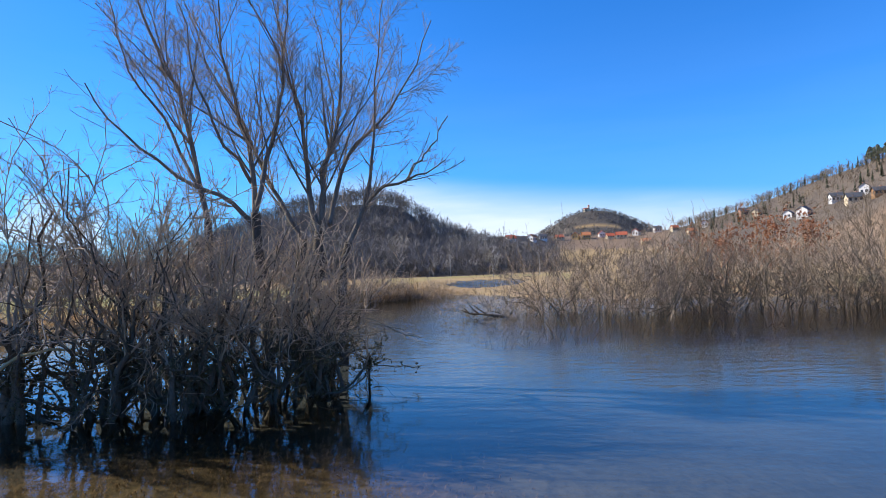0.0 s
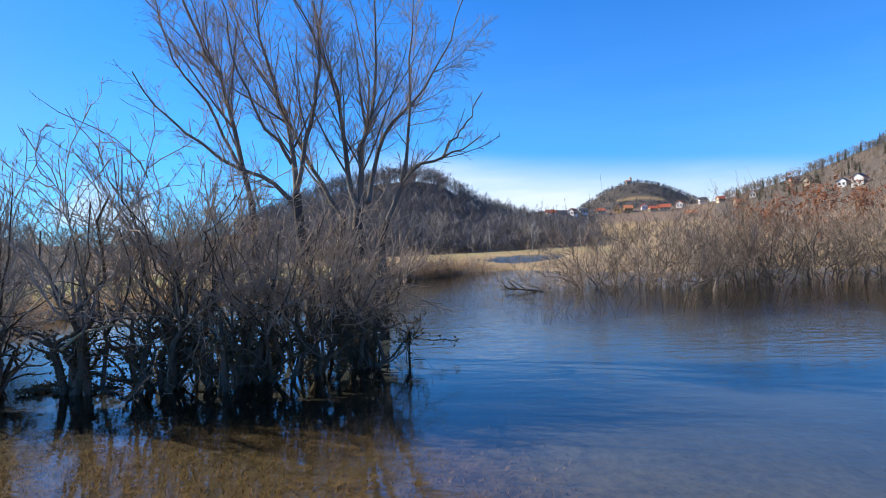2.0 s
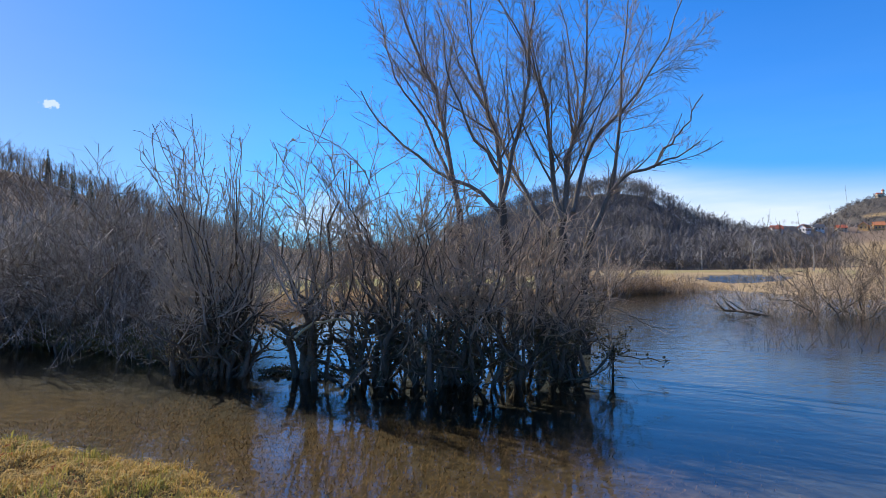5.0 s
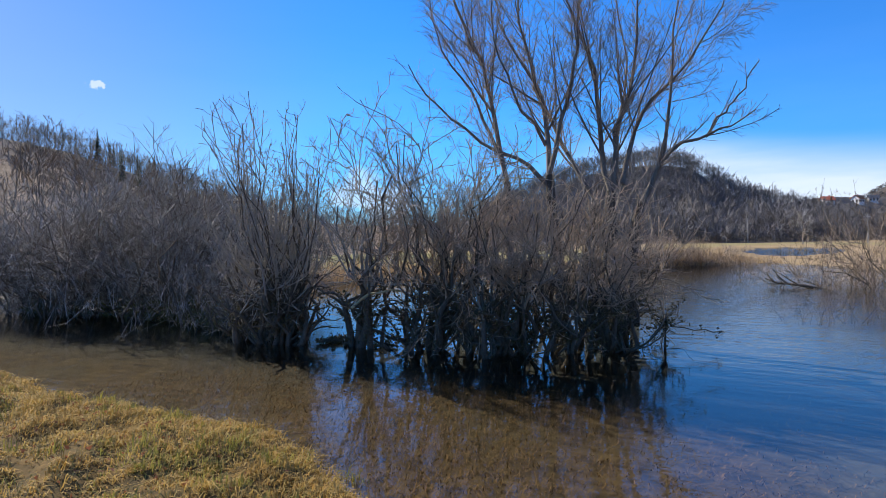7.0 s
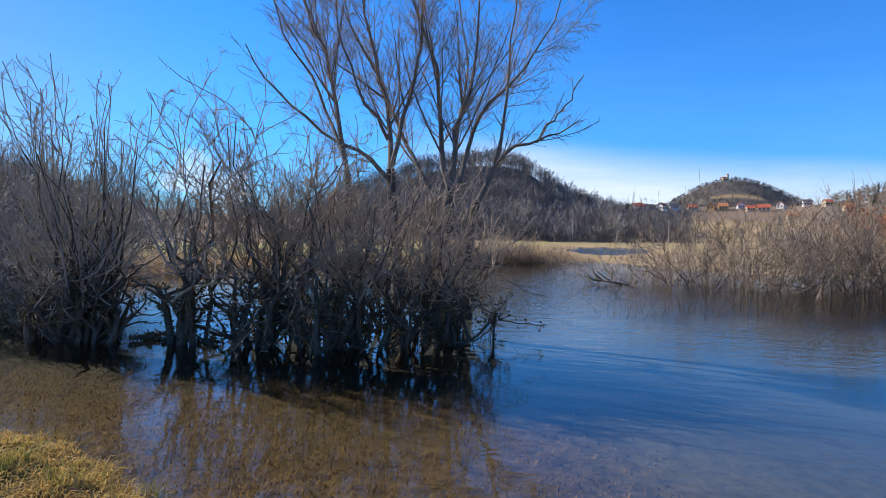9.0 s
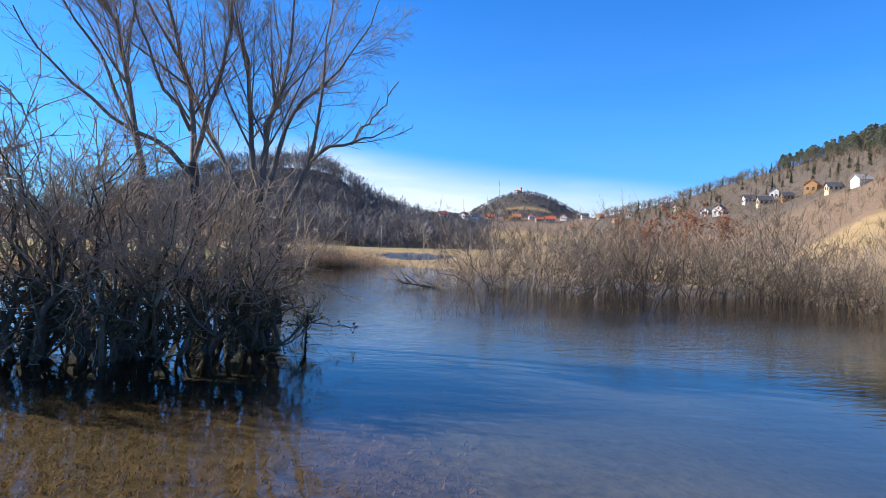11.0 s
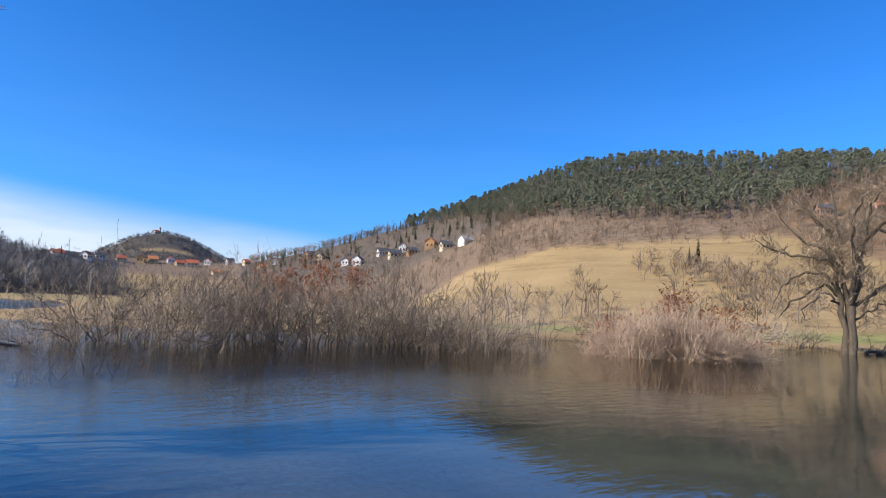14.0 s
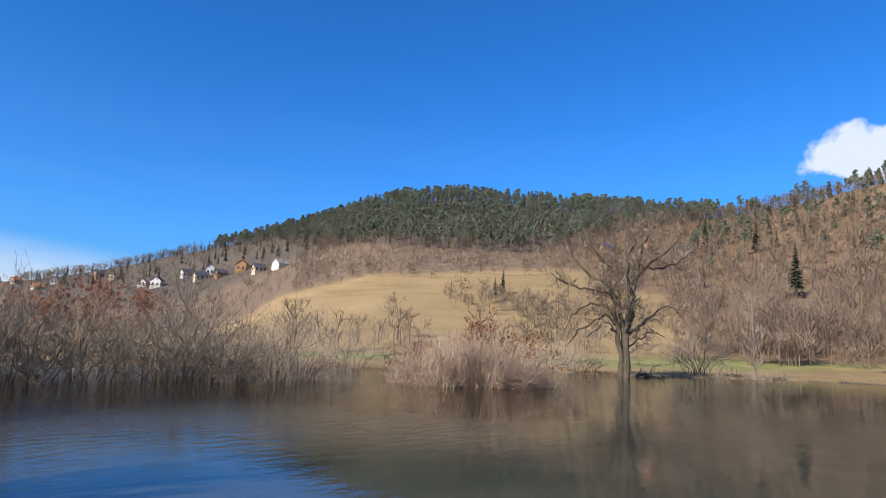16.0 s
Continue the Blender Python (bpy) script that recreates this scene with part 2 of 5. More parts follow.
def ground_mat():
    """Lake bed, winter meadow, green strip and leaf litter, by the masks of the ground sheet."""
    m = bpy.data.materials.new("ground")
    m.use_nodes = True
    nt = m.node_tree
    N, L = nt.nodes.new, nt.links.new
    p = nt.nodes["Principled BSDF"]
    p.inputs["Roughness"].default_value, p.inputs["Specular IOR Level"].default_value = 0.95, 0.15
    tc = N("ShaderNodeTexCoord")

    def noise_tex(scale, detail=5.0):
        n = N("ShaderNodeTexNoise")
        n.inputs["Scale"].default_value, n.inputs["Detail"].default_value = scale, detail
        L(tc.outputs["Object"], n.inputs["Vector"])
        return n.outputs[0]

    def blend(fac, a, b, lo=None, hi=None):
        if lo is not None:
            r = N("ShaderNodeMapRange")
            L(fac, r.inputs[0])
            r.inputs[1].default_value, r.inputs[2].default_value = lo, hi
            fac = r.outputs[0]
        x = N("ShaderNodeMix")
        x.data_type = "RGBA"
        L(fac, x.inputs[0])
        for slot, v in ((6, a), (7, b)):
            if isinstance(v, tuple):
                x.inputs[slot].default_value = (*v, 1)
            else:
                L(v, x.inputs[slot])
        return x.outputs[2]

    def mask(name):
        a = N("ShaderNodeAttribute")
        a.attribute_name = name
        return a.outputs["Fac"]

    big, mid, small, tiny = noise_tex(0.035), noise_tex(0.5), noise_tex(6), noise_tex(40)
    meadow = blend(big, (0.34, 0.24, 0.112), (0.46, 0.325, 0.16), 0.35, 0.65)
    bands = N("ShaderNodeMapping")
    bands.inputs["Scale"].default_value = (0.03, 0.03, 0.9)
    L(tc.outputs["Object"], bands.inputs[0])
    terrace = N("ShaderNodeTexNoise")
    terrace.inputs["Scale"].default_value, terrace.inputs["Detail"].default_value = 1.0, 6.0
    L(bands.outputs[0], terrace.inputs["Vector"])
    meadow = blend(terrace.outputs[0], meadow, (0.27, 0.185, 0.085), 0.5, 0.72)
    meadow = blend(mid, meadow, (0.42, 0.31, 0.14), 0.5, 0.8)
    meadow = blend(small, meadow, (0.28, 0.175, 0.075), 0.5, 0.8)
    green = blend(mid, (0.20, 0.235, 0.07), (0.34, 0.32, 0.11), 0.35, 0.7)
    litter = blend(mid, (0.19, 0.132, 0.088), (0.28, 0.20, 0.13), 0.35, 0.65)
    litter = blend(mask("rust"), litter, blend(mid, (0.20, 0.132, 0.078), (0.29, 0.19, 0.11), 0.35, 0.65))
    litter = blend(small, litter, (0.13, 0.085, 0.05), 0.5, 0.9)
    # Dark forest floor; on the hills ahead its colour also carries their shade.
    duff = blend(mid, (0.08, 0.072, 0.064), (0.135, 0.118, 0.098), 0.35, 0.65)
    bed = blend(small, (0.036, 0.027, 0.013), (0.138, 0.098, 0.045), 0.32, 0.68)
    bed = blend(mid, bed, (0.082, 0.068, 0.034), 0.45, 0.75)
    bed = blend(tiny, bed, (0.20, 0.135, 0.055), 0.55, 0.75)
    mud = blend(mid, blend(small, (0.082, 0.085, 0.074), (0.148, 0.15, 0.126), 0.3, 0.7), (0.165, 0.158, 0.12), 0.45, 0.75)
    # Bed under deeper water: murk and absorbed light put into its colour.
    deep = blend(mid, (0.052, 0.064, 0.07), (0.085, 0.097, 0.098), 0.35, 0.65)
    bank = blend(small, (0.05, 0.036, 0.014), (0.19, 0.115, 0.035), 0.35, 0.65)
    bank = blend(tiny, bank, (0.11, 0.09, 0.026), 0.5, 0.8)
    col = blend(mask("green"), meadow, green)
    col = blend(mask("litter"), col, litter)
    col = blend(mask("duff"), col, duff)
    col = blend(mask("bank"), col, bank)
    col = blend(mask("bed"), col, bed)
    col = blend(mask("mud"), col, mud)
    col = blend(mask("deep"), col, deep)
    L(col, p.inputs["Base Color"])
    b = N("ShaderNodeBump")
    b.inputs["Strength"].default_value, b.inputs["Distance"].default_value = 0.6, 0.05
    L(small, b.inputs["Height"])
    L(b.outputs[0], p.inputs["Normal"])
    return m


def water_mat():
    """Clear, slightly brown water: gloss by Fresnel over a see-through body, with small wind ripples."""
    m = bpy.data.materials.new("lake water")
    m.use_nodes = True
    nt = m.node_tree
    nt.nodes.clear()
    N, L = nt.nodes.new, nt.links.new
    tc = N("ShaderNodeTexCoord")
    h = None
    for scale, stretch, gain in ((2.2, (0.8, 2.0, 1), 0.30), (7.0, (0.8, 2.0, 1), 0.36), (22.0, (0.8, 1.8, 1), 0.24)):
        mp = N("ShaderNodeMapping")
        mp.inputs["Scale"].default_value = stretch
        mp.inputs["Rotation"].default_value = (0, 0, 0.20)
        L(tc.outputs["Object"], mp.inputs[0])
        n = N("ShaderNodeTexNoise")
        n.inputs["Scale"].default_value, n.inputs["Detail"].default_value = scale, 2
        L(mp.outputs[0], n.inputs["Vector"])
        a = N("ShaderNodeMath")
        a.operation = "MULTIPLY_ADD"
        L(n.outputs[0], a.inputs[0])
        a.inputs[1].default_value = gain / scale
        if h is None:
            a.inputs[2].default_value = 0.0
        else:
            L(h, a.inputs[2])
        h = a.outputs[0]
    # calm and ruffled patches
    patch = N("ShaderNodeTexNoise")
    patch.inputs["Scale"].default_value = 0.09
    L(tc.outputs["Object"], patch.inputs["Vector"])
    pr = N("ShaderNodeMapRange")
    L(patch.outputs[0], pr.inputs[0])
    for i, v in enumerate((0.40, 0.64, 0.13, 0.52)):
        pr.inputs[1 + i].default_value = v
    bump = N("ShaderNodeBump")
    bump.inputs["Distance"].default_value = 0.12
    # the pond beyond the spit lies open to the wind
    xyz, wind, both = N("ShaderNodeSeparateXYZ"), N("ShaderNodeMapRange"), N("ShaderNodeMath")
    L(tc.outputs["Object"], xyz.inputs[0])
    L(xyz.outputs[1], wind.inputs[0])
    for i, v in enumerate((44, 54, 0, 2.2)):
        wind.inputs[1 + i].default_value = v
    open_y, open_x, breeze, gust = N("ShaderNodeMapRange"), N("ShaderNodeMapRange"), N("ShaderNodeMath"), N("ShaderNodeMath")
    L(xyz.outputs[1], open_y.inputs[0])
    L(xyz.outputs[0], open_x.inputs[0])
    for node, values in ((open_y, (7, 17, 0, 0.7)), (open_x, (-3.5, 0.5, 0.1, 1))):
        for i, v in enumerate(values):
            node.inputs[1 + i].default_value = v
    breeze.operation, gust.operation = "MULTIPLY", "ADD"
    L(open_y.outputs[0], breeze.inputs[0])
    L(open_x.outputs[0], breeze.inputs[1])
    L(breeze.outputs[0], gust.inputs[0])
    L(wind.outputs[0], gust.inputs[1])
    L(pr.outputs[0], both.inputs[0])
    L(gust.outputs[0], both.inputs[1])
    L(both.outputs[0], bump.inputs["Strength"])
    L(h, bump.inputs["Height"])
    gloss = N("ShaderNodeBsdfGlossy")
    gloss.inputs["Roughness"].default_value = 0.025
    L(bump.outputs[0], gloss.inputs["Normal"])
    clear = N("ShaderNodeBsdfTransparent")
    clear.inputs[0].default_value = (0.78, 0.78, 0.72, 1)
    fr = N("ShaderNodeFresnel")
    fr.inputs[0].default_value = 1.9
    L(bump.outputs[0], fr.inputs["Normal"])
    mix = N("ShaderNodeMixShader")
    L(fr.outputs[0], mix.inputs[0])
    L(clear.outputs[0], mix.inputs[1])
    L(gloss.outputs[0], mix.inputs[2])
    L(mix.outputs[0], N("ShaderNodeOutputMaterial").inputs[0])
    return m


M_GROUND, M_WATER = ground_mat(), water_mat()


# ---------------------------------------------------------------- mesh tools
class Geo:
    """Collects vertices, quads and triangles, and makes one mesh of them."""

    def __init__(self):
        self.v, self.q, self.t, self.n = [], [], [], 0

    def add(self, v, q=None, t=None):
        v = np.asarray(v, float).reshape(-1, 3)
        if q is not None and len(q):
            self.q.append(np.asarray(q, int).reshape(-1, 4) + self.n)
        if t is not None and len(t):
            self.t.append(np.asarray(t, int).reshape(-1, 3) + self.n)
        self.v.append(v)
        self.n += len(v)
        return self

    def arrays(self):
        v = np.concatenate(self.v) if self.v else np.zeros((0, 3))
        q = np.concatenate(self.q) if self.q else np.zeros((0, 4), int)
        t = np.concatenate(self.t) if self.t else np.zeros((0, 3), int)
        return v, q, t

    def mesh(self, name, material, smooth=True):
        v, q, t = self.arrays()
        me = bpy.data.meshes.new(name)
        me.vertices.add(len(v))
        me.vertices.foreach_set("co", v.ravel())
        loops = np.concatenate([q.ravel(), t.ravel()])
        starts = np.concatenate([np.arange(len(q)) * 4, len(q) * 4 + np.arange(len(t)) * 3])
        me.loops.add(len(loops))
        me.loops.foreach_set("vertex_index", loops)
        me.polygons.add(len(starts))
        me.polygons.foreach_set("loop_start", starts)
        me.update(calc_edges=True)
        me.polygons.foreach_set("use_smooth", np.full(len(starts), smooth))
        me.materials.append(material)
        return me


def part(name, geo, material, parent, label="", smooth=True):
    ob = new(name, geo.mesh(name, material, smooth))
    ob.parent = parent
    return tagged(ob, label)


def thing(name, place=(0, 0, 0), turn=0.0, **tags):
    ob = new(name)
    ob.empty_display_size = 0.2
    ob.matrix_world = pose(*place, 0, 0, turn)
    return tagged(ob, **tags)


def unit(v):
    return v / np.maximum(np.linalg.norm(v, axis=-1, keepdims=True), 1e-9)


def tubes(geo, P, R, k):
    """Tapered tubes along the lines P (B, n, 3) with the radii R (B, n); k = 2 gives thin blades."""
    B, n, _ = P.shape
    T = unit(np.gradient(P, axis=1))
    ref = np.where(np.abs(T.mean(1)[:, 2:3]) > 0.8, [[1.0, 0.2, 0]], [[0.1, 0.2, 1.0]])[:, None, :]
    U = unit(np.cross(T, np.broadcast_to(ref, T.shape)))
    V = np.cross(T, U)
    a = np.arange(k) * 2 * np.pi / k
    ring = P[:, :, None] + R[:, :, None, None] * (np.cos(a)[None, None, :, None] * U[:, :, None] + np.sin(a)[None, None, :, None] * V[:, :, None])
    base = (np.arange(B)[:, None, None] * n + np.arange(n - 1)[None, :, None]) * k
    i = np.arange(k if k > 2 else 1)[None, None, :]
    j = (i + 1) % k
    geo.add(ring, np.stack([base + i, base + j, base + k + j, base + k + i], -1))
    return geo


def grow(rng, P, R, count, t0=0.3, t1=1.0, angle=40, spread=15, length=(0.4, 0.8), n=4, thick=0.7, up=0.2, wiggle=0.15, least=0.002, tip=0.25):
    """Branches that leave the lines P: count of them, as (lines, radii)."""
    seg = np.linalg.norm(np.diff(P, axis=1), axis=-1)
    full = seg.sum(1)
    idx = rng.choice(len(P), count, p=full / full.sum())
    t = rng.uniform(t0, t1, count)
    f = t * (P.shape[1] - 1)
    i = np.minimum(f.astype(int), P.shape[1] - 2)
    w = (f - i)[:, None]
    pos = P[idx, i] * (1 - w) + P[idx, i + 1] * w
    tan = unit(P[idx, i + 1] - P[idx, i])
    rad = R[idx, i] * (1 - w[:, 0]) + R[idx, i + 1] * w[:, 0]
    L = full[idx] * rng.uniform(*length, count) * (1.1 - 0.5 * t)
    a = np.radians(rng.normal(angle, spread, count))[:, None]
    perp = rng.normal(size=(count, 3))
    perp = unit(perp - (perp * tan).sum(-1, keepdims=True) * tan)
    d = unit(tan * np.cos(a) + perp * np.sin(a))
    out = np.empty((count, n, 3))
    out[:, 0] = pos
    step = (L / (n - 1))[:, None]
    for j in range(1, n):
        d = unit(d + np.array([0, 0, up]) + rng.normal(0, wiggle, (count, 3)))
        out[:, j] = out[:, j - 1] + d * step
    r0 = np.maximum(rad * thick * rng.uniform(0.7, 1.0, count), least)
    rr = np.maximum(r0[:, None] * (1 - (1 - tip) * np.linspace(0, 1, n)[None]), least * 0.7)
    return out, rr


def leaves(geo, rng, at_pts, size, jitter):
    """Small bent triangles strewn about the points."""
    m = len(at_pts)
    c = at_pts + rng.normal(0, 1, (m, 3)) * jitter
    a, b = unit(rng.normal(size=(m, 3))), unit(rng.normal(size=(m, 3)))
    s = (size * rng.uniform(0.6, 1.4, m))[:, None]
    v = np.stack([c - a * s, c + a * s * 0.6 + b * s * 0.6, c + a * s * 0.3 - b * s * 0.8], 1)
    geo.add(v, t=np.arange(m * 3).reshape(m, 3))
    return geo


def along(P, count, rng):
    idx = rng.integers(0, len(P), count)
    f = rng.uniform(0, P.shape[1] - 1.001, count)
    i = f.astype(int)
    w = (f - i)[:, None]
    return P[idx, i] * (1 - w) + P[idx, i + 1] * w


def bent(rng, pts, n, wig):
    """A smooth line of n points through pts with a little wander."""
    pts = np.asarray(pts, float)
    s = np.linspace(0, len(pts) - 1, n)
    k = len(pts)
    ext = np.concatenate([[2 * pts[0] - pts[1]], pts, [2 * pts[-1] - pts[-2]]])
    i = np.minimum(s.astype(int), k - 2)
    u = (s - i)[:, None]
    p0, p1, p2, p3 = ext[i], ext[i + 1], ext[i + 2], ext[i + 3]
    line = 0.5 * (2 * p1 + (p2 - p0) * u + (2 * p0 - 5 * p1 + 4 * p2 - p3) * u**2 + (3 * p1 - p0 - 3 * p2 + p3) * u**3)
    line[1:-1] += rng.normal(0, wig, (n - 2, 3))
    return line


EYE = 1.7


def spot(az, r):
    """The plan's point at az degrees to the left of straight ahead, r metres off."""
    return -math.sin(radians(az)) * r, math.cos(radians(az)) * r


def at(az, el, r):
    x, y = spot(az, r)
    return x, y, EYE + math.tan(radians(el)) * r


# ---------------------------------------------------------------- ground
def table(azs, vals, blur):
    """A smooth curve over the heading, from a few knots."""
    grid = np.arange(-180, 180.5, 0.5)
    v = np.interp(grid, azs, vals)
    k = np.exp(-0.5 * (np.arange(-20, 21) * 0.5 / blur) ** 2)
    v = np.convolve(np.pad(v, 20, mode="wrap"), k / k.sum(), "valid")
    return lambda az: np.interp(az, grid, v)


HILL_AZ = [-180, -130, -100, -90, -84, -78, -70, -55, -48, -38, -30, -24, -18, -8, -4, -1, 3, 5.5, 9, 14, 19, 23, 30, 37, 42, 46, 50, 54, 60, 75, 110, 180]
top_z = table(HILL_AZ, [8, 40, 86, 79, 73, 69, 75, 85, 82, 72, 61, 43, 30, 29, 25, 15.5, 20, 33, 33.5, 31, 22, 13, 9, 9, 11, 12, 14.5, 17, 21, 26, 14, 8], 1.2)
top_r = table([-180, -90, -48, -30, -18, -8, -4, 0, 9, 20, 36, 42, 50, 60, 110, 180], [300, 330, 370, 540, 570, 570, 400, 310, 280, 280, 300, 230, 170, 150, 150, 300], 2)
foot_r = table([-180, -110, -60, -40, -28, -18, -8, 0, 12, 20, 30, 40, 48, 60, 110, 180], [90, 55, 56, 65, 190, 240, 240, 150, 145, 115, 90, 60, 35, 25, 30, 90], 2)
shore_r = table([-180, -120, -95, -88, -81, -70, -63, -50, -46, -40, -28, -16, -6, 1, 6, 12, 25, 36, 43, 46, 48.5, 52.5, 56.5, 60, 65, 180],
                [70, 66, 60, 58, 52, 44, 43, 39, 36, 34, 32, 31, 35, 43, 37, 34, 29, 24, 20, 13, 11.6, 13.4, 14.9, 16.2, 18, 60], 0.8)


def bank_y(x):
    """The water's edge along the near bank."""
    return 3.72 + 0.12 * np.sin(x * 1.3) + 0.06 * np.sin(x * 3.1 + 1) + 0.03 * np.sin(x * 9.7) - 0.6 * np.logaddexp(0, (x + 3.6) * 1.6) / 1.6


def shores(x, y):
    """Metres inland from the far shore and from the near bank (negative in the lake)."""
    az, r = np.degrees(np.arctan2(-x, y)), np.hypot(x, y)
    pond = (1 - ((az + 1.9 + 0.02 * (r - 80)) / 3.4) ** 2 - ((r - 80) / 23) ** 2) * 12 + 1.6 * np.sin(az * 4.1 + r * 0.2) + np.sin(r * 0.55 - az * 2)
    far = np.minimum(r - shore_r(az), -pond)
    near = bank_y(x) - y
    return az, r, far, near


def height(x, y):
    x, y = np.asarray(x, float), np.asarray(y, float)
    az, r, far, near = shores(x, y)
    bed = -np.minimum(1.3, 0.03 + 0.055 * np.minimum(np.abs(far) * 1.5, np.abs(near)))
    z = np.where((far < 0) & (near < 0), bed, 0)
    z = np.where(far >= 0, 0.10 * np.tanh(far / 1.5) + 0.006 * np.minimum(far, 60), z)
    hummock = 0.065 * np.sin(x * 5.1 + 2 * np.sin(y * 2.3)) * np.sin(y * 6.3 + 1.7 * np.sin(x * 3.1))
    z = np.where(near >= 0, np.maximum(z, (0.09 + hummock) * np.tanh(near / 0.4) + 0.02 * np.minimum(near, 10)), z)
    u = np.clip((r - foot_r(az)) / (top_r(az) - foot_r(az)), 0, 1)
    hill = top_z(az) * np.where(u < 0.8, u**1.6 * 1.06, 0.8**1.6 * 1.06 + (1 - 0.8**1.6 * 1.06) * np.sin((u - 0.8) / 0.2 * np.pi / 2))
    hill = hill * (1 - 0.6 * np.clip((r - top_r(az) - 30) / 500, 0, 1))
    z = z + np.where(far > 0, hill, 0)
    cx, cy = spot(-11.9, 1000)
    return z + 75 * np.exp(-((x - cx) ** 2 / 2 / 80**2 + (y - cy) ** 2 / 2 / 80**2))


def gz(x, y):
    return float(height(x, y))


def meadow_edge(az):
    """How far up the open slope reaches."""
    return np.interp(az, [-95, -80, -77, -75.6, -73.8, -70, -65, -62, -54, -50, -46.5, -41.4, -39, -36, -34.3, -33, -28, -24, -18, -8, -5, -3], [74, 74, 80, 109, 155, 178, 204, 196, 188, 190, 200, 208, 206, 188, 180, 150, 190, 220, 420, 440, 300, 150])


def pine_edge(az):
    """Where the pine wood begins."""
    return np.interp(az, [-84, -80, -75, -70, -65, -60, -54, -49, -43.7, -38.5, -33, -26], [330, 315, 300, 285, 240, 226, 228, 244, 295, 395, 480, 560])


def build_ground():
    azs = np.radians(np.concatenate([np.arange(-180, -92, 4.0), np.arange(-92, 66, 0.5), np.arange(66, 180, 4.0)]))
    rs = np.concatenate([np.arange(0.3, 9, 0.25), np.geomspace(9, 860, 130), np.arange(872, 1060, 9.0), np.geomspace(1075, 2600, 10)])
    A, Rr = np.meshgrid(azs, rs, indexing="ij")
    x, y = -np.sin(A) * Rr, np.cos(A) * Rr
    z = height(x, y)
    na, nr = A.shape
    i, j = np.meshgrid(np.arange(na), np.arange(nr - 1), indexing="ij")
    k = (i + 1) % na
    quads = np.stack([i * nr + j, i * nr + j + 1, k * nr + j + 1, k * nr + j], -1).reshape(-1, 4)
    geo = Geo().add(np.stack([x, y, z], -1), quads)
    hub = na * nr
    geo.add([[0, 0, gz(0, 0)]], t=None)
    v, q, t = geo.arrays()
    geo.t.append(np.stack([np.full(na, hub), np.arange(na) * nr, (np.arange(na) + 1) % na * nr], -1))
    ob = new("ground", geo.mesh("ground", M_GROUND))
    az, r, far, near = shores(x, y)
    wob = np.array([noise.noise((float(a) * 0.05, float(b) * 0.05, 0)) for a, b in zip(x.ravel(), y.ravel())]).reshape(x.shape)
    litter = np.clip((r - meadow_edge(az) * (1 + 0.06 * wob)) / (0.05 * r) + 0.5, 0, 1) * (az < -3) + (r > foot_r(az) - 5) * (az >= -3)
    litter = np.maximum(litter, (az > 42) * (far > 0))
    litter = litter * (((az + 12.4) / 1.9) ** 2 + ((r - 917) / 9) ** 2 > 1)
    green = 0.85 * np.clip(1.4 - np.abs((far - 19 - 4 * wob) / 7), 0, 1) * (az < -30) + (far > 35) * (far < 110) * (np.abs(az) < 10) * 0.4 + (far > 8) * (far < 40) * (az > 15) * 0.7
    lake = (far < 0) & (near < 0)
    bed = np.where(lake, 1.0, 0.0)
    # Floor of the bank scrub, darkened with the mud colour.
    scrub_floor = (az > 42) * (far > 0) * (r < 40) * 0.75
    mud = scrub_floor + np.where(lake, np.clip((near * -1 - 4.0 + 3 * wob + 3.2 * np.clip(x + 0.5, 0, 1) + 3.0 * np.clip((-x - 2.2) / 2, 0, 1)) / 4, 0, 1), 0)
    # Murk tint grows away from the bank, later at the left.
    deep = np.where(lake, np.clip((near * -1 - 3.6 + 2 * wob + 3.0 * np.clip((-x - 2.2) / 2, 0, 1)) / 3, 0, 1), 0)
    bank = np.where(near >= 0, 1.0, 0.0)
    for name, val in (("litter", litter), ("rust", np.clip((-62 - az) / 6, 0, 1)), ("duff", np.maximum.reduce([(az > -9) * (az < 30) * np.clip((r - foot_r(az)) / 8, 0, 1), (np.abs(az + 12) < 9) * (r > 860) * 1.0 * (((az + 12.4) / 1.9) ** 2 + ((r - 917) / 9) ** 2 > 1), (az < -18) * (az > -47) * np.clip((r - 290) / 40, 0, 1) * 0.75, (az < -20) * np.clip((r - pine_edge(az)) / 15, 0, 1) * 0.85])), ("green", green), ("bed", bed), ("mud", mud), ("deep", deep), ("bank", bank)):
        a = ob.data.attributes.new(name, "FLOAT", "POINT")
        a.data.foreach_set("value", np.append(np.clip(val, 0, 1).ravel(), 0.0).astype(np.float32))
    return tagged(ob, "flooded valley floor with winter meadows and wooded slopes", "ground", kind="structure")


build_ground()
water = new("water", Geo().add([[-150, -8, 0], [150, -8, 0], [150, 130, 0], [-150, 130, 0]], [[0, 1, 2, 3]]).mesh("water", M_WATER))
water.visible_shadow = False
tagged(water, "clear shallow flood water with small wind ripples", "water", kind="structure")


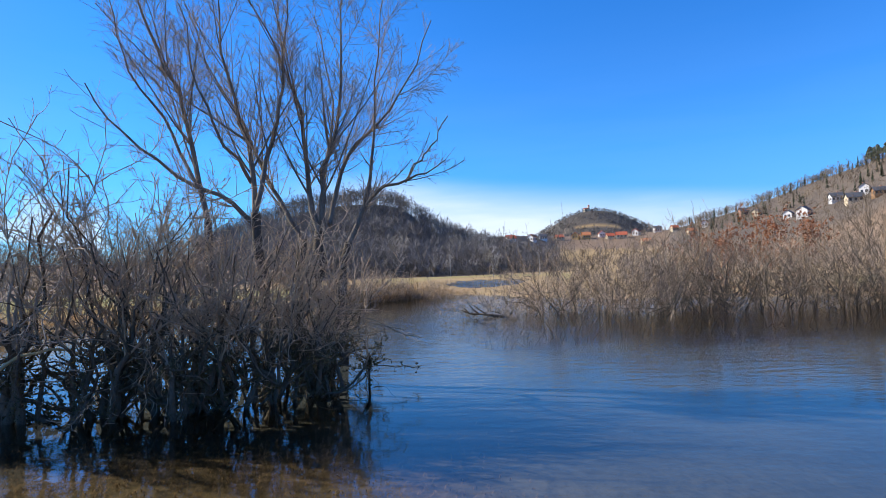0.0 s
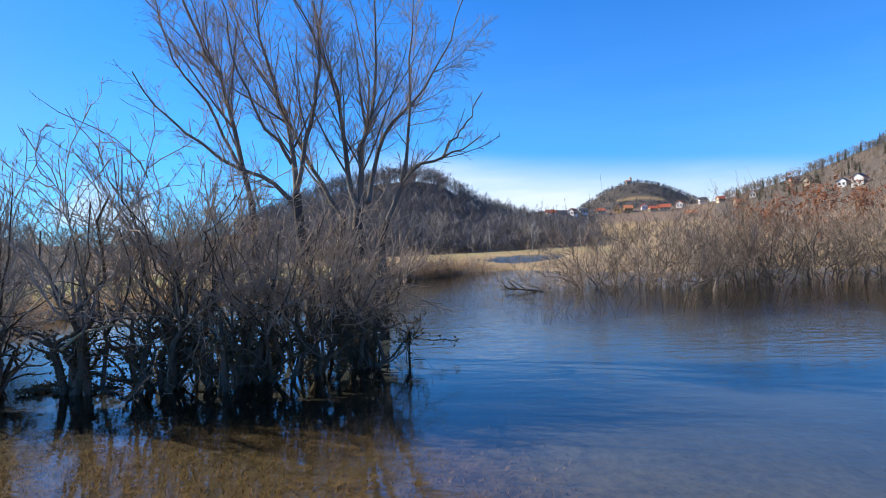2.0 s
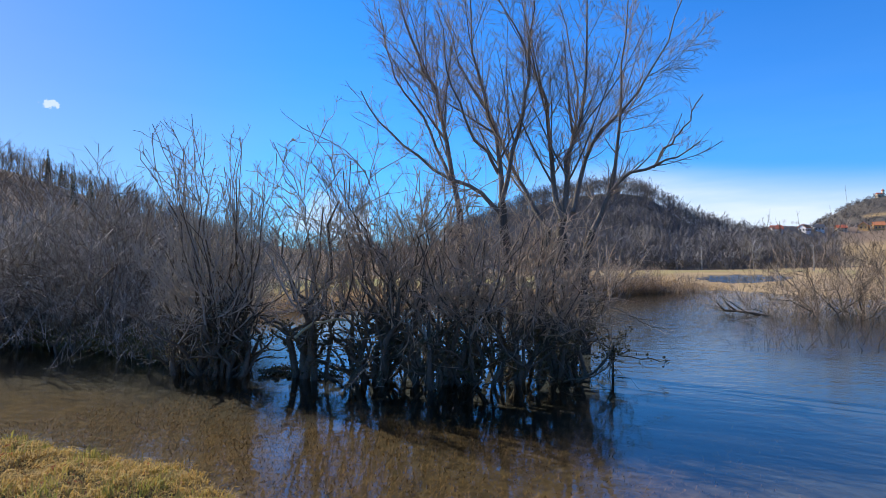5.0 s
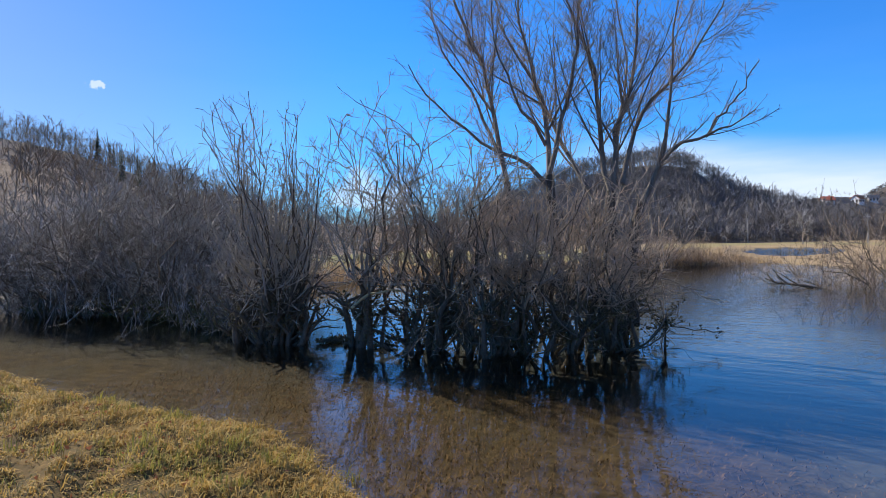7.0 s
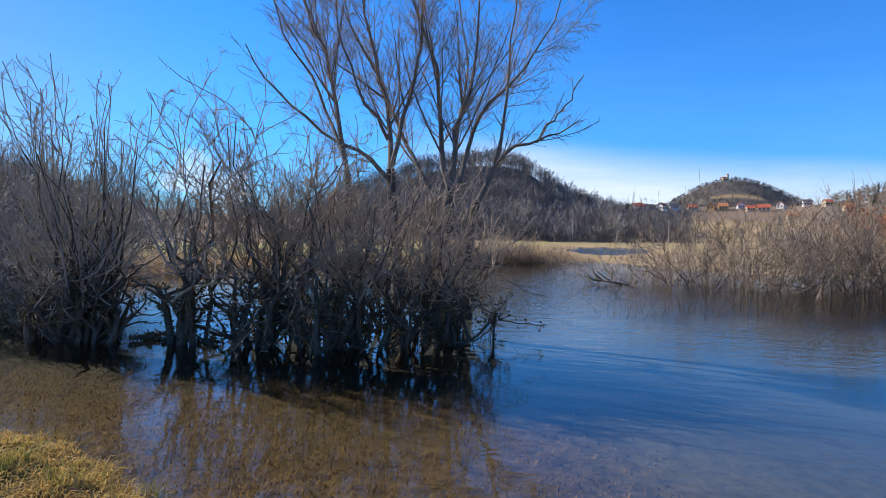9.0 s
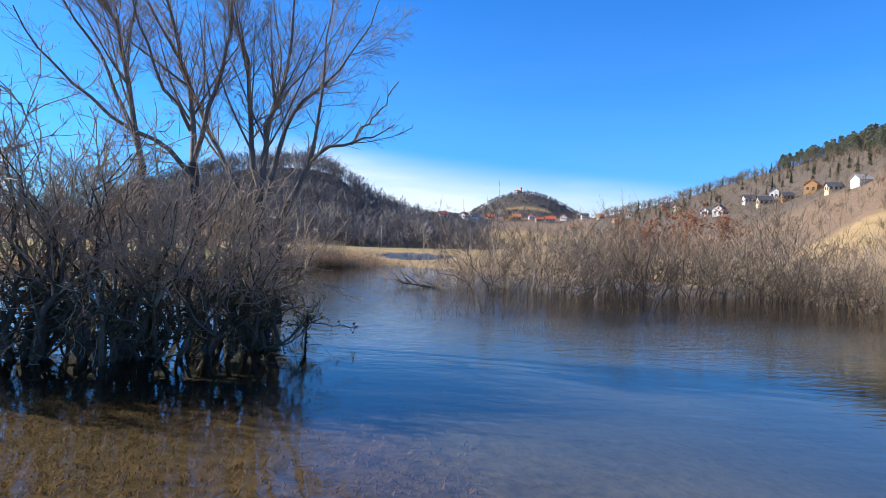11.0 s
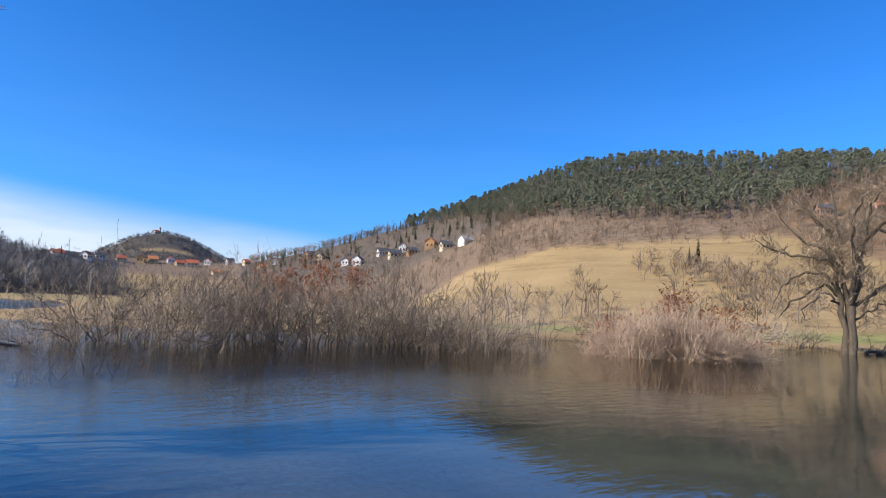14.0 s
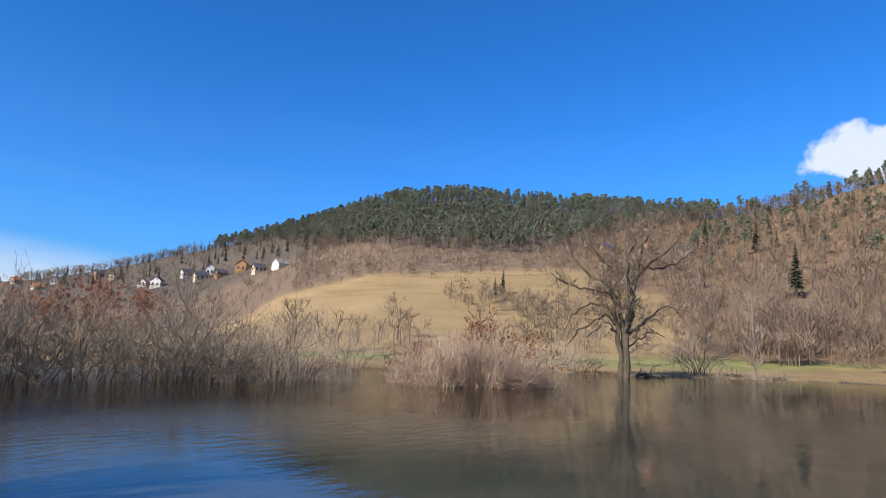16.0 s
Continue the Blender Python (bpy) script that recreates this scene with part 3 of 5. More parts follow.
# ---------------------------------------------------------------- woods on the slopes
def bare_variant(rng, h, wide, twig_r, twigs=150):
    """A leafless tree for the distance: trunk geometry and crown geometry."""
    trunk = np.array([bent(rng, [(0, 0, -0.3), (rng.normal(0, 0.03) * h, rng.normal(0, 0.03) * h, h * 0.4), (rng.normal(0, 0.06) * h, rng.normal(0, 0.06) * h, h * 0.8)], 4, 0.02 * h)])
    tr = np.linspace(0.015 * h, 0.005 * h, 4)[None]
    stem, crown = Geo(), Geo()
    tubes(stem, trunk, tr, 3)
    p1, r1 = grow(rng, trunk, tr, 10, 0.25, 1.0, 45 * wide, 12, (0.34, 0.62), 3, 0.55, 0.08, 0.12, twig_r * 1.2)
    tubes(stem, p1, r1, 2)
    p2, r2 = grow(rng, p1, r1, 26, 0.25, 1, 42, 14, (0.45, 0.85), 2, 0.7, 0.06, 0.15, twig_r)
    tubes(crown, p2, r2, 2)
    p3, r3 = grow(rng, np.concatenate([p2, p1[:, [0, 2]]]), np.concatenate([r2, r1[:, [0, 2]]]), twigs, 0.2, 1, 42, 18, (0.4, 1.0), 2, 0.9, 0.05, 0.2, twig_r * 0.85)
    tubes(crown, p3, r3, 2)
    return stem, crown


def pine_variant(rng, h):
    """A tall pine: bare trunk below, tufted crown narrowing to the top."""
    stem, crown = Geo(), Geo()
    trunk = np.array([bent(rng, [(0, 0, -0.3), (rng.normal(0, 0.2), rng.normal(0, 0.2), h * 0.6), (rng.normal(0, 0.4), rng.normal(0, 0.4), h)], 5, 0.05)])
    tr = np.linspace(0.014 * h, 0.004 * h, 5)[None]
    tubes(stem, trunk, tr, 3)
    low = rng.uniform(0.30, 0.48)
    p1, r1 = grow(rng, trunk, tr, 24, low, 1.0, 72, 12, (0.17, 0.28), 2, 0.5, 0.12, 0.1, 0.03)
    tubes(stem, p1, r1, 2)
    rise = (p1[:, :1, 2:3] / h - low) / (1 - low)
    p1 = p1[:, :1] + (p1 - p1[:, :1]) * (1.15 - 0.75 * np.clip(rise, 0, 1))
    leaves(crown, rng, np.concatenate([along(p1, 100, rng), np.repeat(p1[:, -1], 2, 0), trunk[:, -1].repeat(5, 0)]), 0.78, np.array([0.36, 0.36, 0.4]))
    return stem, crown


def spruce_variant(rng, h):
    stem, crown = Geo(), Geo()
    tubes(stem, np.array([[(0, 0, -0.3), (0, 0, h * 0.5), (0, 0, h)]], float), np.array([[0.018 * h, 0.01 * h, 0.002 * h]]), 5)
    m = 260
    s = np.sort(rng.uniform(0.06, 1, m) ** 0.8)
    a = rng.uniform(0, 2 * np.pi, m)
    reach = (1 - s) * h * 0.21 * rng.uniform(0.6, 1.15, m) + 0.12
    root = np.stack([0 * s, 0 * s, s * h], -1)
    end = np.stack([np.cos(a) * reach, np.sin(a) * reach, s * h - reach * 0.35], -1)
    side = np.stack([-np.sin(a), np.cos(a), 0 * a], -1) * (reach * 0.24 + 0.06)[:, None]
    mid = root * 0.45 + end * 0.55
    v = np.stack([root, mid + side + [0, 0, -0.1], end, mid - side + [0, 0, -0.1]], 1)
    crown.add(v, np.arange(m * 4).reshape(m, 4))
    return stem, crown


def plant_many(name, variants, places, rng, mats, label, category):
    """One object of kind stuff, with a part for the trunks, from many placed trees."""
    stems, crowns = Geo(), Geo()
    pick = rng.integers(0, len(variants), len(places))
    for k, (stem, crown) in enumerate(variants):
        here = places[pick == k]
        if not len(here):
            continue
        turn, size = rng.uniform(0, 2 * np.pi, len(here)), here[:, 3]
        c, s = np.cos(turn) * size, np.sin(turn) * size
        for src, dst in ((stem, stems), (crown, crowns)):
            v, q, t = src.arrays()
            w = np.empty((len(here), len(v), 3))
            w[:, :, 0] = c[:, None] * v[:, 0] - s[:, None] * v[:, 1] + here[:, 0:1]
            w[:, :, 1] = s[:, None] * v[:, 0] + c[:, None] * v[:, 1] + here[:, 1:2]
            w[:, :, 2] = size[:, None] * v[:, 2] + here[:, 2:3]
            off = (np.arange(len(here)) * len(v))[:, None, None]
            dst.add(w, (q[None] + off) if len(q) else None, (t[None] + off) if len(t) else None)
    ob = new(name, crowns.mesh(name, mats[1]))
    tagged(ob, label, category, kind="stuff")
    tagged(part("trunks", stems, mats[0], ob), kind="stuff")
    return ob


def strew(rng, count, az0, az1, r0, r1, keep, size):
    """Random places in a sector, as x, y, ground, size."""
    out = []
    while len(out) < count:
        az = rng.uniform(az0, az1, count * 2)
        r = np.sqrt(rng.uniform(r0**2, r1**2, count * 2))
        ok = keep(az, r)
        x, y = -np.sin(np.radians(az)) * r, np.cos(np.radians(az)) * r
        out += list(np.stack([x, y, height(x, y), rng.uniform(*size, count * 2)], -1)[ok])
    return np.array(out[:count])


def build_woods():
    rng = np.random.default_rng(11)
    broad = [bare_variant(rng, 10.0, 1.3, 0.060, 95) for _ in range(5)]
    hazy = [bare_variant(rng, 10.0, 1.3, 0.062, 44) for _ in range(8)]
    domed = [bare_variant(rng, 10.0, 1.55, 0.054, 62) for _ in range(8)]
    pines = [pine_variant(rng, 15.0) for _ in range(6)]
    spruces = [spruce_variant(rng, 11.0) for _ in range(4)]
    shrubs = [bare_variant(rng, 4.0, 1.5, 0.030, 75) for _ in range(4)]
    shrubs_far = [bare_variant(rng, 4.0, 1.5, 0.075, 26) for _ in range(4)]
    wood = (M_WOODSTEM, M_WOODS)
    brown = (M_WOODSTEM, M_BROWN)
    # the dark hill ahead, its shade put into the wood's colour
    p = strew(rng, 2100, -8.5, 24, 145, 330, lambda a, r: (r > foot_r(a) + 4) & (r < top_r(a) + 15) & ((a > -3) | (r > 190)), (0.55, 1.05))
    plant_many("leafless_wood", domed, p, rng, (M_SHADEWOOD, M_SHADEWOOD), "dense leafless wood covering the rounded hill beyond the lake", "wood")
    p = strew(rng, 420, -8.5, 24, 145, 290, lambda a, r: (r > foot_r(a) - 4) & (r < foot_r(a) + 26) & ((a > -3) | (r > 185)), (0.6, 1.2))
    plant_many("scrub", shrubs_far, p, rng, (M_SHADEWOOD, M_SHADEWOOD), "dark leafless scrub at the foot of the rounded hill", "scrub")
    # low ground and far rise behind the thicket
    p = strew(rng, 240, 24, 47, 75, 310, lambda a, r: (r > foot_r(a) + 20), (0.4, 0.75))
    plant_many("leafless_wood", hazy, p, rng, wood, "scattered leafless trees on the low rise", "wood")
    # slope on the sun's side
    p = strew(rng, 450, 43, 72, 55, 175, lambda a, r: (r > foot_r(a) + 30), (0.4, 0.7))
    plant_many("leafless_wood", hazy, p, rng, wood, "shaded leafless wood on the steep slope", "wood")
    p = strew(rng, 18, 44, 60, 90, 165, lambda a, r: r > foot_r(a) + 60, (0.4, 0.65))
    plant_many("spruce_wood", spruces, p, rng, (M_PINESTEM, M_SPRUCE), "dark spruces among leafless trees on the slope", "wood")
    # wooded slope over the meadow
    p = strew(rng, 2300, -78, -33, 185, 520, lambda a, r: (r > pine_edge(a)) & (r < top_r(a) + 2), (0.32, 0.66))
    plant_many("pine_wood", pines + pines + spruces[:2], p, rng, (M_PINESTEM, M_PINE), "green pine wood with tall bare trunks", "wood")
    p = strew(rng, 400, -80, -36, 300, 520, lambda a, r: (r > top_r(a) - 16) & (r < top_r(a) + 4), (0.16, 0.42))
    plant_many("pine_wood", pines[:2] + spruces, p, rng, (M_PINESTEM, M_PINE), "young pines and spruces along the ridge", "wood")
    p = strew(rng, 260, -80, -38, 200, 420, lambda a, r: (r > pine_edge(a) - 10) & (r < pine_edge(a) + 60), (0.4, 0.75))
    plant_many("leafless_wood", hazy, p, rng, brown, "leafless trees mixed into the lower edge of the pines", "wood")
    p = strew(rng, 420, -84, -62, 270, 345, lambda a, r: (r > top_r(a) - 55) & (r < top_r(a) + 4), (0.3, 0.6))
    plant_many("leafless_wood", hazy, p, rng, brown, "leafless trees along the ridge beside the pines", "wood")
    p = strew(rng, 200, -92, -76, 170, 350, lambda a, r: (r > 250) | (np.sin(a * 3 + r * 0.07) > 0.6), (0.35, 0.7))
    plant_many("pine_wood", pines + spruces, p, rng, (M_PINESTEM, M_PINE), "scattered pines and spruces along the ridge", "wood")
    p = strew(rng, 190, -47, -20, 300, 580, lambda a, r: (r > top_r(a) - 120) & (r < top_r(a) + 15), (0.35, 0.8))
    plant_many("pine_wood", spruces, p, rng, (M_PINESTEM, M_SPRUCE), "dark conifers along the ridge over the village", "wood")
    near_wood = [bare_variant(rng, 10.0, 1.25, 0.026, 230) for _ in range(6)]
    p = strew(rng, 240, -95, -64, 62, 130, lambda a, r: r > meadow_edge(a) + 4, (0.3, 0.7))
    plant_many("leafless_wood", near_wood, p, rng, brown, "brown leafless trees at the foot of the slope", "wood")
    p = strew(rng, 1500, -95, -64, 120, 345, lambda a, r: (r > meadow_edge(a) + 4) & ((a < -77) | (r < pine_edge(a) + 14)), (0.4, 0.8))
    plant_many("leafless_wood", hazy, p, rng, brown, "leafless wood over rust-brown leaf litter", "wood")
    p = strew(rng, 330, -95, -63, 52, 130, lambda a, r: (r > meadow_edge(a) - 4) & (r < meadow_edge(a) + 40), (0.45, 1.1))
    plant_many("scrub", shrubs, p, rng, (M_BROWN, M_BROWN), "reddish-brown leafless scrub at the foot of the wood", "scrub")
    p = strew(rng, 620, -66, -40, 120, 400, lambda a, r: (r > meadow_edge(a) + 3) & (r < pine_edge(a) + 8), (0.28, 0.5))
    plant_many("leafless_wood", hazy, p, rng, brown, "leafless trees along the upper edge of the meadow", "wood")
    p = strew(rng, 980, -44, -6, 130, 440, lambda a, r: ((r > meadow_edge(a) + 4) | (a > -30)) & (np.sin(a * 5 + r * 0.05) > np.interp(a, [-30, -18], [-1, -0.2])) & (r > foot_r(a) - 30) & (r < np.interp(a, [-44, -38, -28, -18, -6], [300, 365, 440, 470, 350])), (0.28, 0.58))
    plant_many("leafless_wood", hazy, p, rng, wood, "leafless trees between the village gardens", "wood")
    p = strew(rng, 950, -46, -19, 300, 590, lambda a, r: (r > np.interp(a, [-46, -40, -32, -19], [240, 345, 425, 470])) & (r < top_r(a) + 18), (0.4, 0.85))
    plant_many("leafless_wood", hazy, p, rng, wood, "leafless trees below the village", "wood")
    p = strew(rng, 220, -92, -40, 55, 235, lambda a, r: (np.abs(r - meadow_edge(a)) < 14) | ((a < -63) & (r > 60) & (r < 130)), (0.6, 1.1))
    plant_many("scrub", shrubs, p, rng, brown, "brown leafless scrub along the meadow edges", "scrub")
    p = strew(rng, 120, -67, -54.5, 95, 172, lambda a, r: np.abs(r - 128 - 3.0 * (a + 60)) < 20, (0.5, 1.2))
    plant_many("scrub", shrubs, p, rng, brown, "bare brown scrub across the slope meadow", "scrub")
    p = np.array([(*spot(a + rng.normal(0, 1.1), r + rng.normal(0, 3.0)), 0.0, rng.uniform(0.5, 1.25)) for a, r in ((-49.6, 74), (-50.4, 78), (-57.3, 70), (-58.6, 73), (-44.2, 64), (-62.5, 70), (-41.0, 62)) for _ in range(5)])
    p[:, 2] = height(p[:, 0], p[:, 1])
    plant_many("scrub", shrubs, p, rng, brown, "low bare scrub at the foot of the meadow", "scrub")
    # church hill
    p = strew(rng, 1900, -20.5, -3.5, 850, 1015, lambda a, r: ((a + 12.4) / 1.9) ** 2 + ((r - 917) / 9) ** 2 > 1, (0.42, 0.75))
    plant_many("leafless_wood", [bare_variant(rng, 9.0, 1.5, 0.22, 26) for _ in range(3)], p, rng, (M_SHADEWOOD, M_SHADEWOOD), "bare wood round the clearing on the far hill", "wood")
    near_trees = [bare_variant(rng, 10.0, 1.2, 0.026, 520) for _ in range(7)]
    return near_trees, broad, spruces


BARE, BROAD, SPRUCES = build_woods()


def single_tree(name, variant, az, r, size, mats, label, category, turn=0.0):
    x, y = spot(az, r)
    ob = thing(name, (x, y, gz(x, y)), turn, label=label, category=category)
    for nm, geo, m in (("trunk", variant[0], mats[0]), ("crown", variant[1], mats[1])):
        g = Geo()
        v, q, t = geo.arrays()
        g.add(v * size, q, t)
        part(nm, g, m, ob)
    return ob


for az, r, size, k in ((-1.57, 300, 0.8, 0), (-4.57, 375, 0.72, 1), (52.6, 130, 0.45, 2), (36.8, 200, 0.8, 3), (-83.8, 150, 1.1, 0), (-77.1, 250, 1.1, 1), (-59.4, 150, 0.55, 2), (-58.7, 148, 0.4, 3), (-81, 235, 1.0, 2)):
    single_tree("spruce", SPRUCES[k], az, r, size, (M_PINESTEM, M_SPRUCE), "dark green pointed spruce standing on its own", "spruce tree")
for az, r, h, k in ((-49.9, 84, 0.62, 0), (-40.5, 62, 0.5, 1), (-46.2, 70, 0.42, 2), (-57.6, 74, 0.55, 3), (-61.5, 66, 0.4, 0), (-65.8, 90, 0.6, 3), (-76, 70, 0.62, 4)):
    single_tree("bare_tree", BARE[k], az, r, h, (M_WOODSTEM, M_WOODS), "small leafless tree on the dry meadow", "tree", az * 7)
single_tree("poplar", BARE[3], -2.6, 128, 0.66, (M_POLE, M_POLE), "pale grey round-crowned bare tree by the water", "tree")


# ---------------------------------------------------------------- village
def box(geo, x0, x1, y0, y1, z0, z1):
    v = [(x, y, z) for z in (z0, z1) for y in (y0, y1) for x in (x0, x1)]
    geo.add(v, [(0, 2, 3, 1), (4, 5, 7, 6), (0, 1, 5, 4), (2, 6, 7, 3), (0, 4, 6, 2), (1, 3, 7, 5)])
    return geo


def slope_r(az, el, r0=90.0, r1=570.0):
    """How far up the slope the ground first shows at the elevation el."""
    r = np.arange(r0, r1, 2.0)
    x, y = -math.sin(radians(az)) * r, math.cos(radians(az)) * r
    seen = np.degrees(np.arctan2(height(x, y) - EYE, r)) >= el
    return float(r[np.argmax(seen)]) if seen.any() else r1


def house(az, r, w, d, h, turn, wall_m, roof_m, label, pitch=0.75, rise=None, windows=3, floors=2):
    """A gabled house: ridge along its width."""
    x, y = spot(az, r)
    z = gz(x, y) if rise is None else rise
    ob = thing("house", (x, y, z), az + turn, label=label, category="house", group="village houses")
    g = Geo()
    rh = d / 2 * pitch
    box(g, -w / 2, w / 2, -d / 2, d / 2, -2.0, h)
    for sx in (-w / 2, w / 2):
        n = [(sx * 0.998, -d / 2, h), (sx * 0.998, d / 2, h), (sx * 0.998, 0, h + rh)]
        n2 = [(sx * 0.95, -d / 2, h), (sx * 0.95, d / 2, h), (sx * 0.95, 0, h + rh)]
        g.add(n + n2, [(0, 1, 4, 3), (1, 2, 5, 4), (2, 0, 3, 5)], [(0, 1, 2), (3, 4, 5)])
    part("wall", g, wall_m, ob, smooth=False)
    g = Geo()
    e, o, th = 0.5, 0.5, 0.22
    for s in (-1, 1):
        y1, z1 = s * (d / 2 + o), h - o * pitch
        v = [(-w / 2 - e, y1, z1), (w / 2 + e, y1, z1), (w / 2 + e, 0, h + rh), (-w / 2 - e, 0, h + rh)]
        v += [(a, b, c + th) for a, b, c in v]
        g.add(v, [(0, 1, 2, 3), (4, 7, 6, 5), (0, 4, 5, 1), (1, 5, 6, 2), (2, 6, 7, 3), (3, 7, 4, 0)])
    roof = part("roof", g, roof_m, ob, smooth=False)
    part("chimney", box(Geo(), w * 0.15, w * 0.15 + 0.6, 0.4, 1.0, h, h + rh + 0.8), M_BRICK, roof, smooth=False)
    for f in range(floors):
        zz = 0.9 + f * 2.7
        if zz + 1.2 > h:
            break
        for i in range(windows):
            xc = -w / 2 + w * (i + 0.5) / windows
            win = part("window", box(Geo(), xc - 0.55, xc + 0.55, -d / 2 - 0.03, -d / 2 + 0.1, zz, zz + 1.3), M_PANE, ob, smooth=False)
            part("window_sill", box(Geo(), xc - 0.65, xc + 0.65, -d / 2 - 0.12, -d / 2 + 0.05, zz - 0.1, zz - 0.004), M_STONE, win, smooth=False)
        for s in (-1, 1):
            for yc in (-d * 0.22, d * 0.22):
                part("window", box(Geo(), min(s * (w / 2 - 0.1), s * (w / 2 + 0.03)), max(s * (w / 2 - 0.1), s * (w / 2 + 0.03)), yc - 0.5, yc + 0.5, zz, zz + 1.3), M_PANE, ob, smooth=False)
    return ob


W, C, O = "white plastered village house with ", "cream village house with ", "ochre village house with "
RT, OT, GT = "a red tiled roof", "an orange tiled roof", "a dark grey roof"
GARDENS, RNG_V = [], np.random.default_rng(77)
for az_h, el_h, wide_h, deep_h, tall_h, *rest in (
    (-4.3, 2.6, 9, 8, 3.2, 20, M_PLASTER, M_REDTILE, W + RT), (-6.3, 2.55, 9, 8, 5.0, 60, M_PLASTER, M_ORANGETILE, W + OT),
    (-7.3, 2.6, 9, 7, 4.6, 10, M_PLASTER, M_GREYTILE, W + GT), (-8.8, 2.6, 10, 8, 3.5, 15, M_CREAM, M_REDTILE, C + RT),
    (-10.3, 2.6, 11, 9, 4.6, 80, M_OCHRE, M_ORANGETILE, O + OT), (-11.2, 2.6, 10, 9, 5.0, 10, M_OCHRE, M_ORANGETILE, O + OT),
    (-12.6, 2.7, 9, 8, 4.6, 100, M_PLASTER, M_REDTILE, W + RT), (-13.3, 2.5, 9, 8, 3.8, 20, M_CREAM, M_REDTILE, C + RT),
    (-14.3, 2.5, 13, 10, 4.2, 5, M_CREAM, M_REDTILE, "long cream village house with a broad red tiled roof"), (-15.6, 2.7, 9, 8, 5.0, 70, M_PLASTER, M_REDTILE, W + RT),
    (-16.4, 1.9, 10, 8, 3.2, 20, M_CREAM, M_ORANGETILE, C + OT), (-17.4, 2.9, 9, 8, 4.6, 15, M_PLASTER, M_GREYTILE, W + GT),
    (-20.2, 2.6, 9, 8, 3.2, 25, M_CREAM, M_ORANGETILE, C + OT), (-21.3, 3.1, 8, 7, 5.0, 80, M_PLASTER, M_REDTILE, W + RT),
    (-18.8, 2.9, 8, 7, 4.4, 30, M_CREAM, M_REDTILE, C + RT), (-24.3, 3.9, 9, 8, 5.2, 20, M_BRICK, M_GREYTILE, "brown brick village house with a dark grey roof"),
    (-25.3, 3.8, 8, 7, 4.6, 60, M_CREAM, M_GREYTILE, C + GT), (-27.6, 3.4, 8, 7, 4.8, 75, M_PLASTER, M_GREYTILE, "small white house with a dark grey gabled roof"),
    (-28.7, 3.5, 10, 9, 5.6, 70, M_PLASTER, M_GREYTILE, "large white two-storey house with a dark grey gabled roof"), (-30.9, 4.5, 9, 8, 4.6, 20, M_PLASTER, M_GREYTILE, W + GT),
    (-32.1, 4.3, 11, 9, 4.4, 15, M_CREAM, M_GREYTILE, C + GT), (-32.8, 4.9, 8, 7, 6.2, 85, M_PLASTER, M_GREYTILE, "tall white village house with a steep gable"),
    (-33.7, 4.7, 8, 7, 4.0, 20, M_WOODWALL, M_GREYTILE, "timber-clad village house with a dark grey roof"), (-35.5, 5.4, 10, 9, 5.4, 70, M_WOODWALL, M_ORANGETILE, "timber-clad chalet with an orange gabled roof"),
    (-36.9, 5.4, 9, 8, 3.6, 20, M_CREAM, M_GREYTILE, C + GT), (-38.7, 5.9, 9, 8, 3.2, 40, M_PLASTER, M_POLE, "low white house with a pale roof"),
    (-68.8, 8.4, 7, 6, 4.4, 25, M_BRICK, M_GREYTILE, "unfinished brick house with a grey roof in the wood"), (-72.3, 8.5, 7, 6, 4.2, 75, M_BRICK, M_ORANGETILE, "unplastered brick house with a bright gable in the wood"),
    (-75.2, 8.5, 8, 5, 2.6, 10, M_STONE, M_GREYTILE, "low grey outbuilding among bare trees"),
):
    k_h = 0.60 if az_h > -9.5 else 0.64
    r_h = slope_r(az_h, el_h)
    house(az_h, r_h, wide_h * k_h, deep_h * k_h, tall_h * k_h, *rest)
    GARDENS += [(az_h + RNG_V.normal(0, 0.9), r_h - RNG_V.uniform(6, 22) if i_h % 3 else r_h + RNG_V.uniform(7, 16), RNG_V.uniform(0.28, 0.52)) for i_h in range(8)]


def gardens():
    p = np.array([(*spot(a, r), 0.0, k) for a, r, k in GARDENS])
    p[:, 2] = height(p[:, 0], p[:, 1])
    plant_many("leafless_wood", BROAD, p, RNG_V, (M_WOODSTEM, M_WOODS), "bare fruit trees in the village gardens", "wood")


gardens()


def church():
    x, y = spot(-11.35, 990)
    ob = thing("church", (x, y, gz(x, y)), 20, label="small church with a square tower on the hilltop", category="church")
    ob.scale = (0.55, 0.55, 0.55)
    part("nave", box(Geo(), -9, 4, -4, 4, -3, 7), M_CREAM, ob, smooth=False)
    tower = part("tower", box(Geo(), 4, 8.5, -2.3, 2.3, -3, 15), M_CREAM, ob, smooth=False)
    v = [(3.6, -2.7, 15.004), (8.9, -2.7, 15.004), (8.9, 2.7, 15.004), (3.6, 2.7, 15.004), (6.25, 0, 20)]
    part("tower_roof", Geo().add(v, [(3, 2, 1, 0)], [(0, 1, 4), (1, 2, 4), (2, 3, 4), (3, 0, 4)]), M_REDTILE, tower, smooth=False)
    v = [(-9.4, -4.5, 6.8), (4, -4.5, 6.8), (4, 0, 10.5), (-9.4, 0, 10.5), (-9.4, 4.5, 6.8), (4, 4.5, 6.8)]
    part("roof", Geo().add(v, [(0, 1, 2, 3), (3, 2, 5, 4)], [(0, 3, 4), (1, 5, 2)]), M_REDTILE, ob, smooth=False)


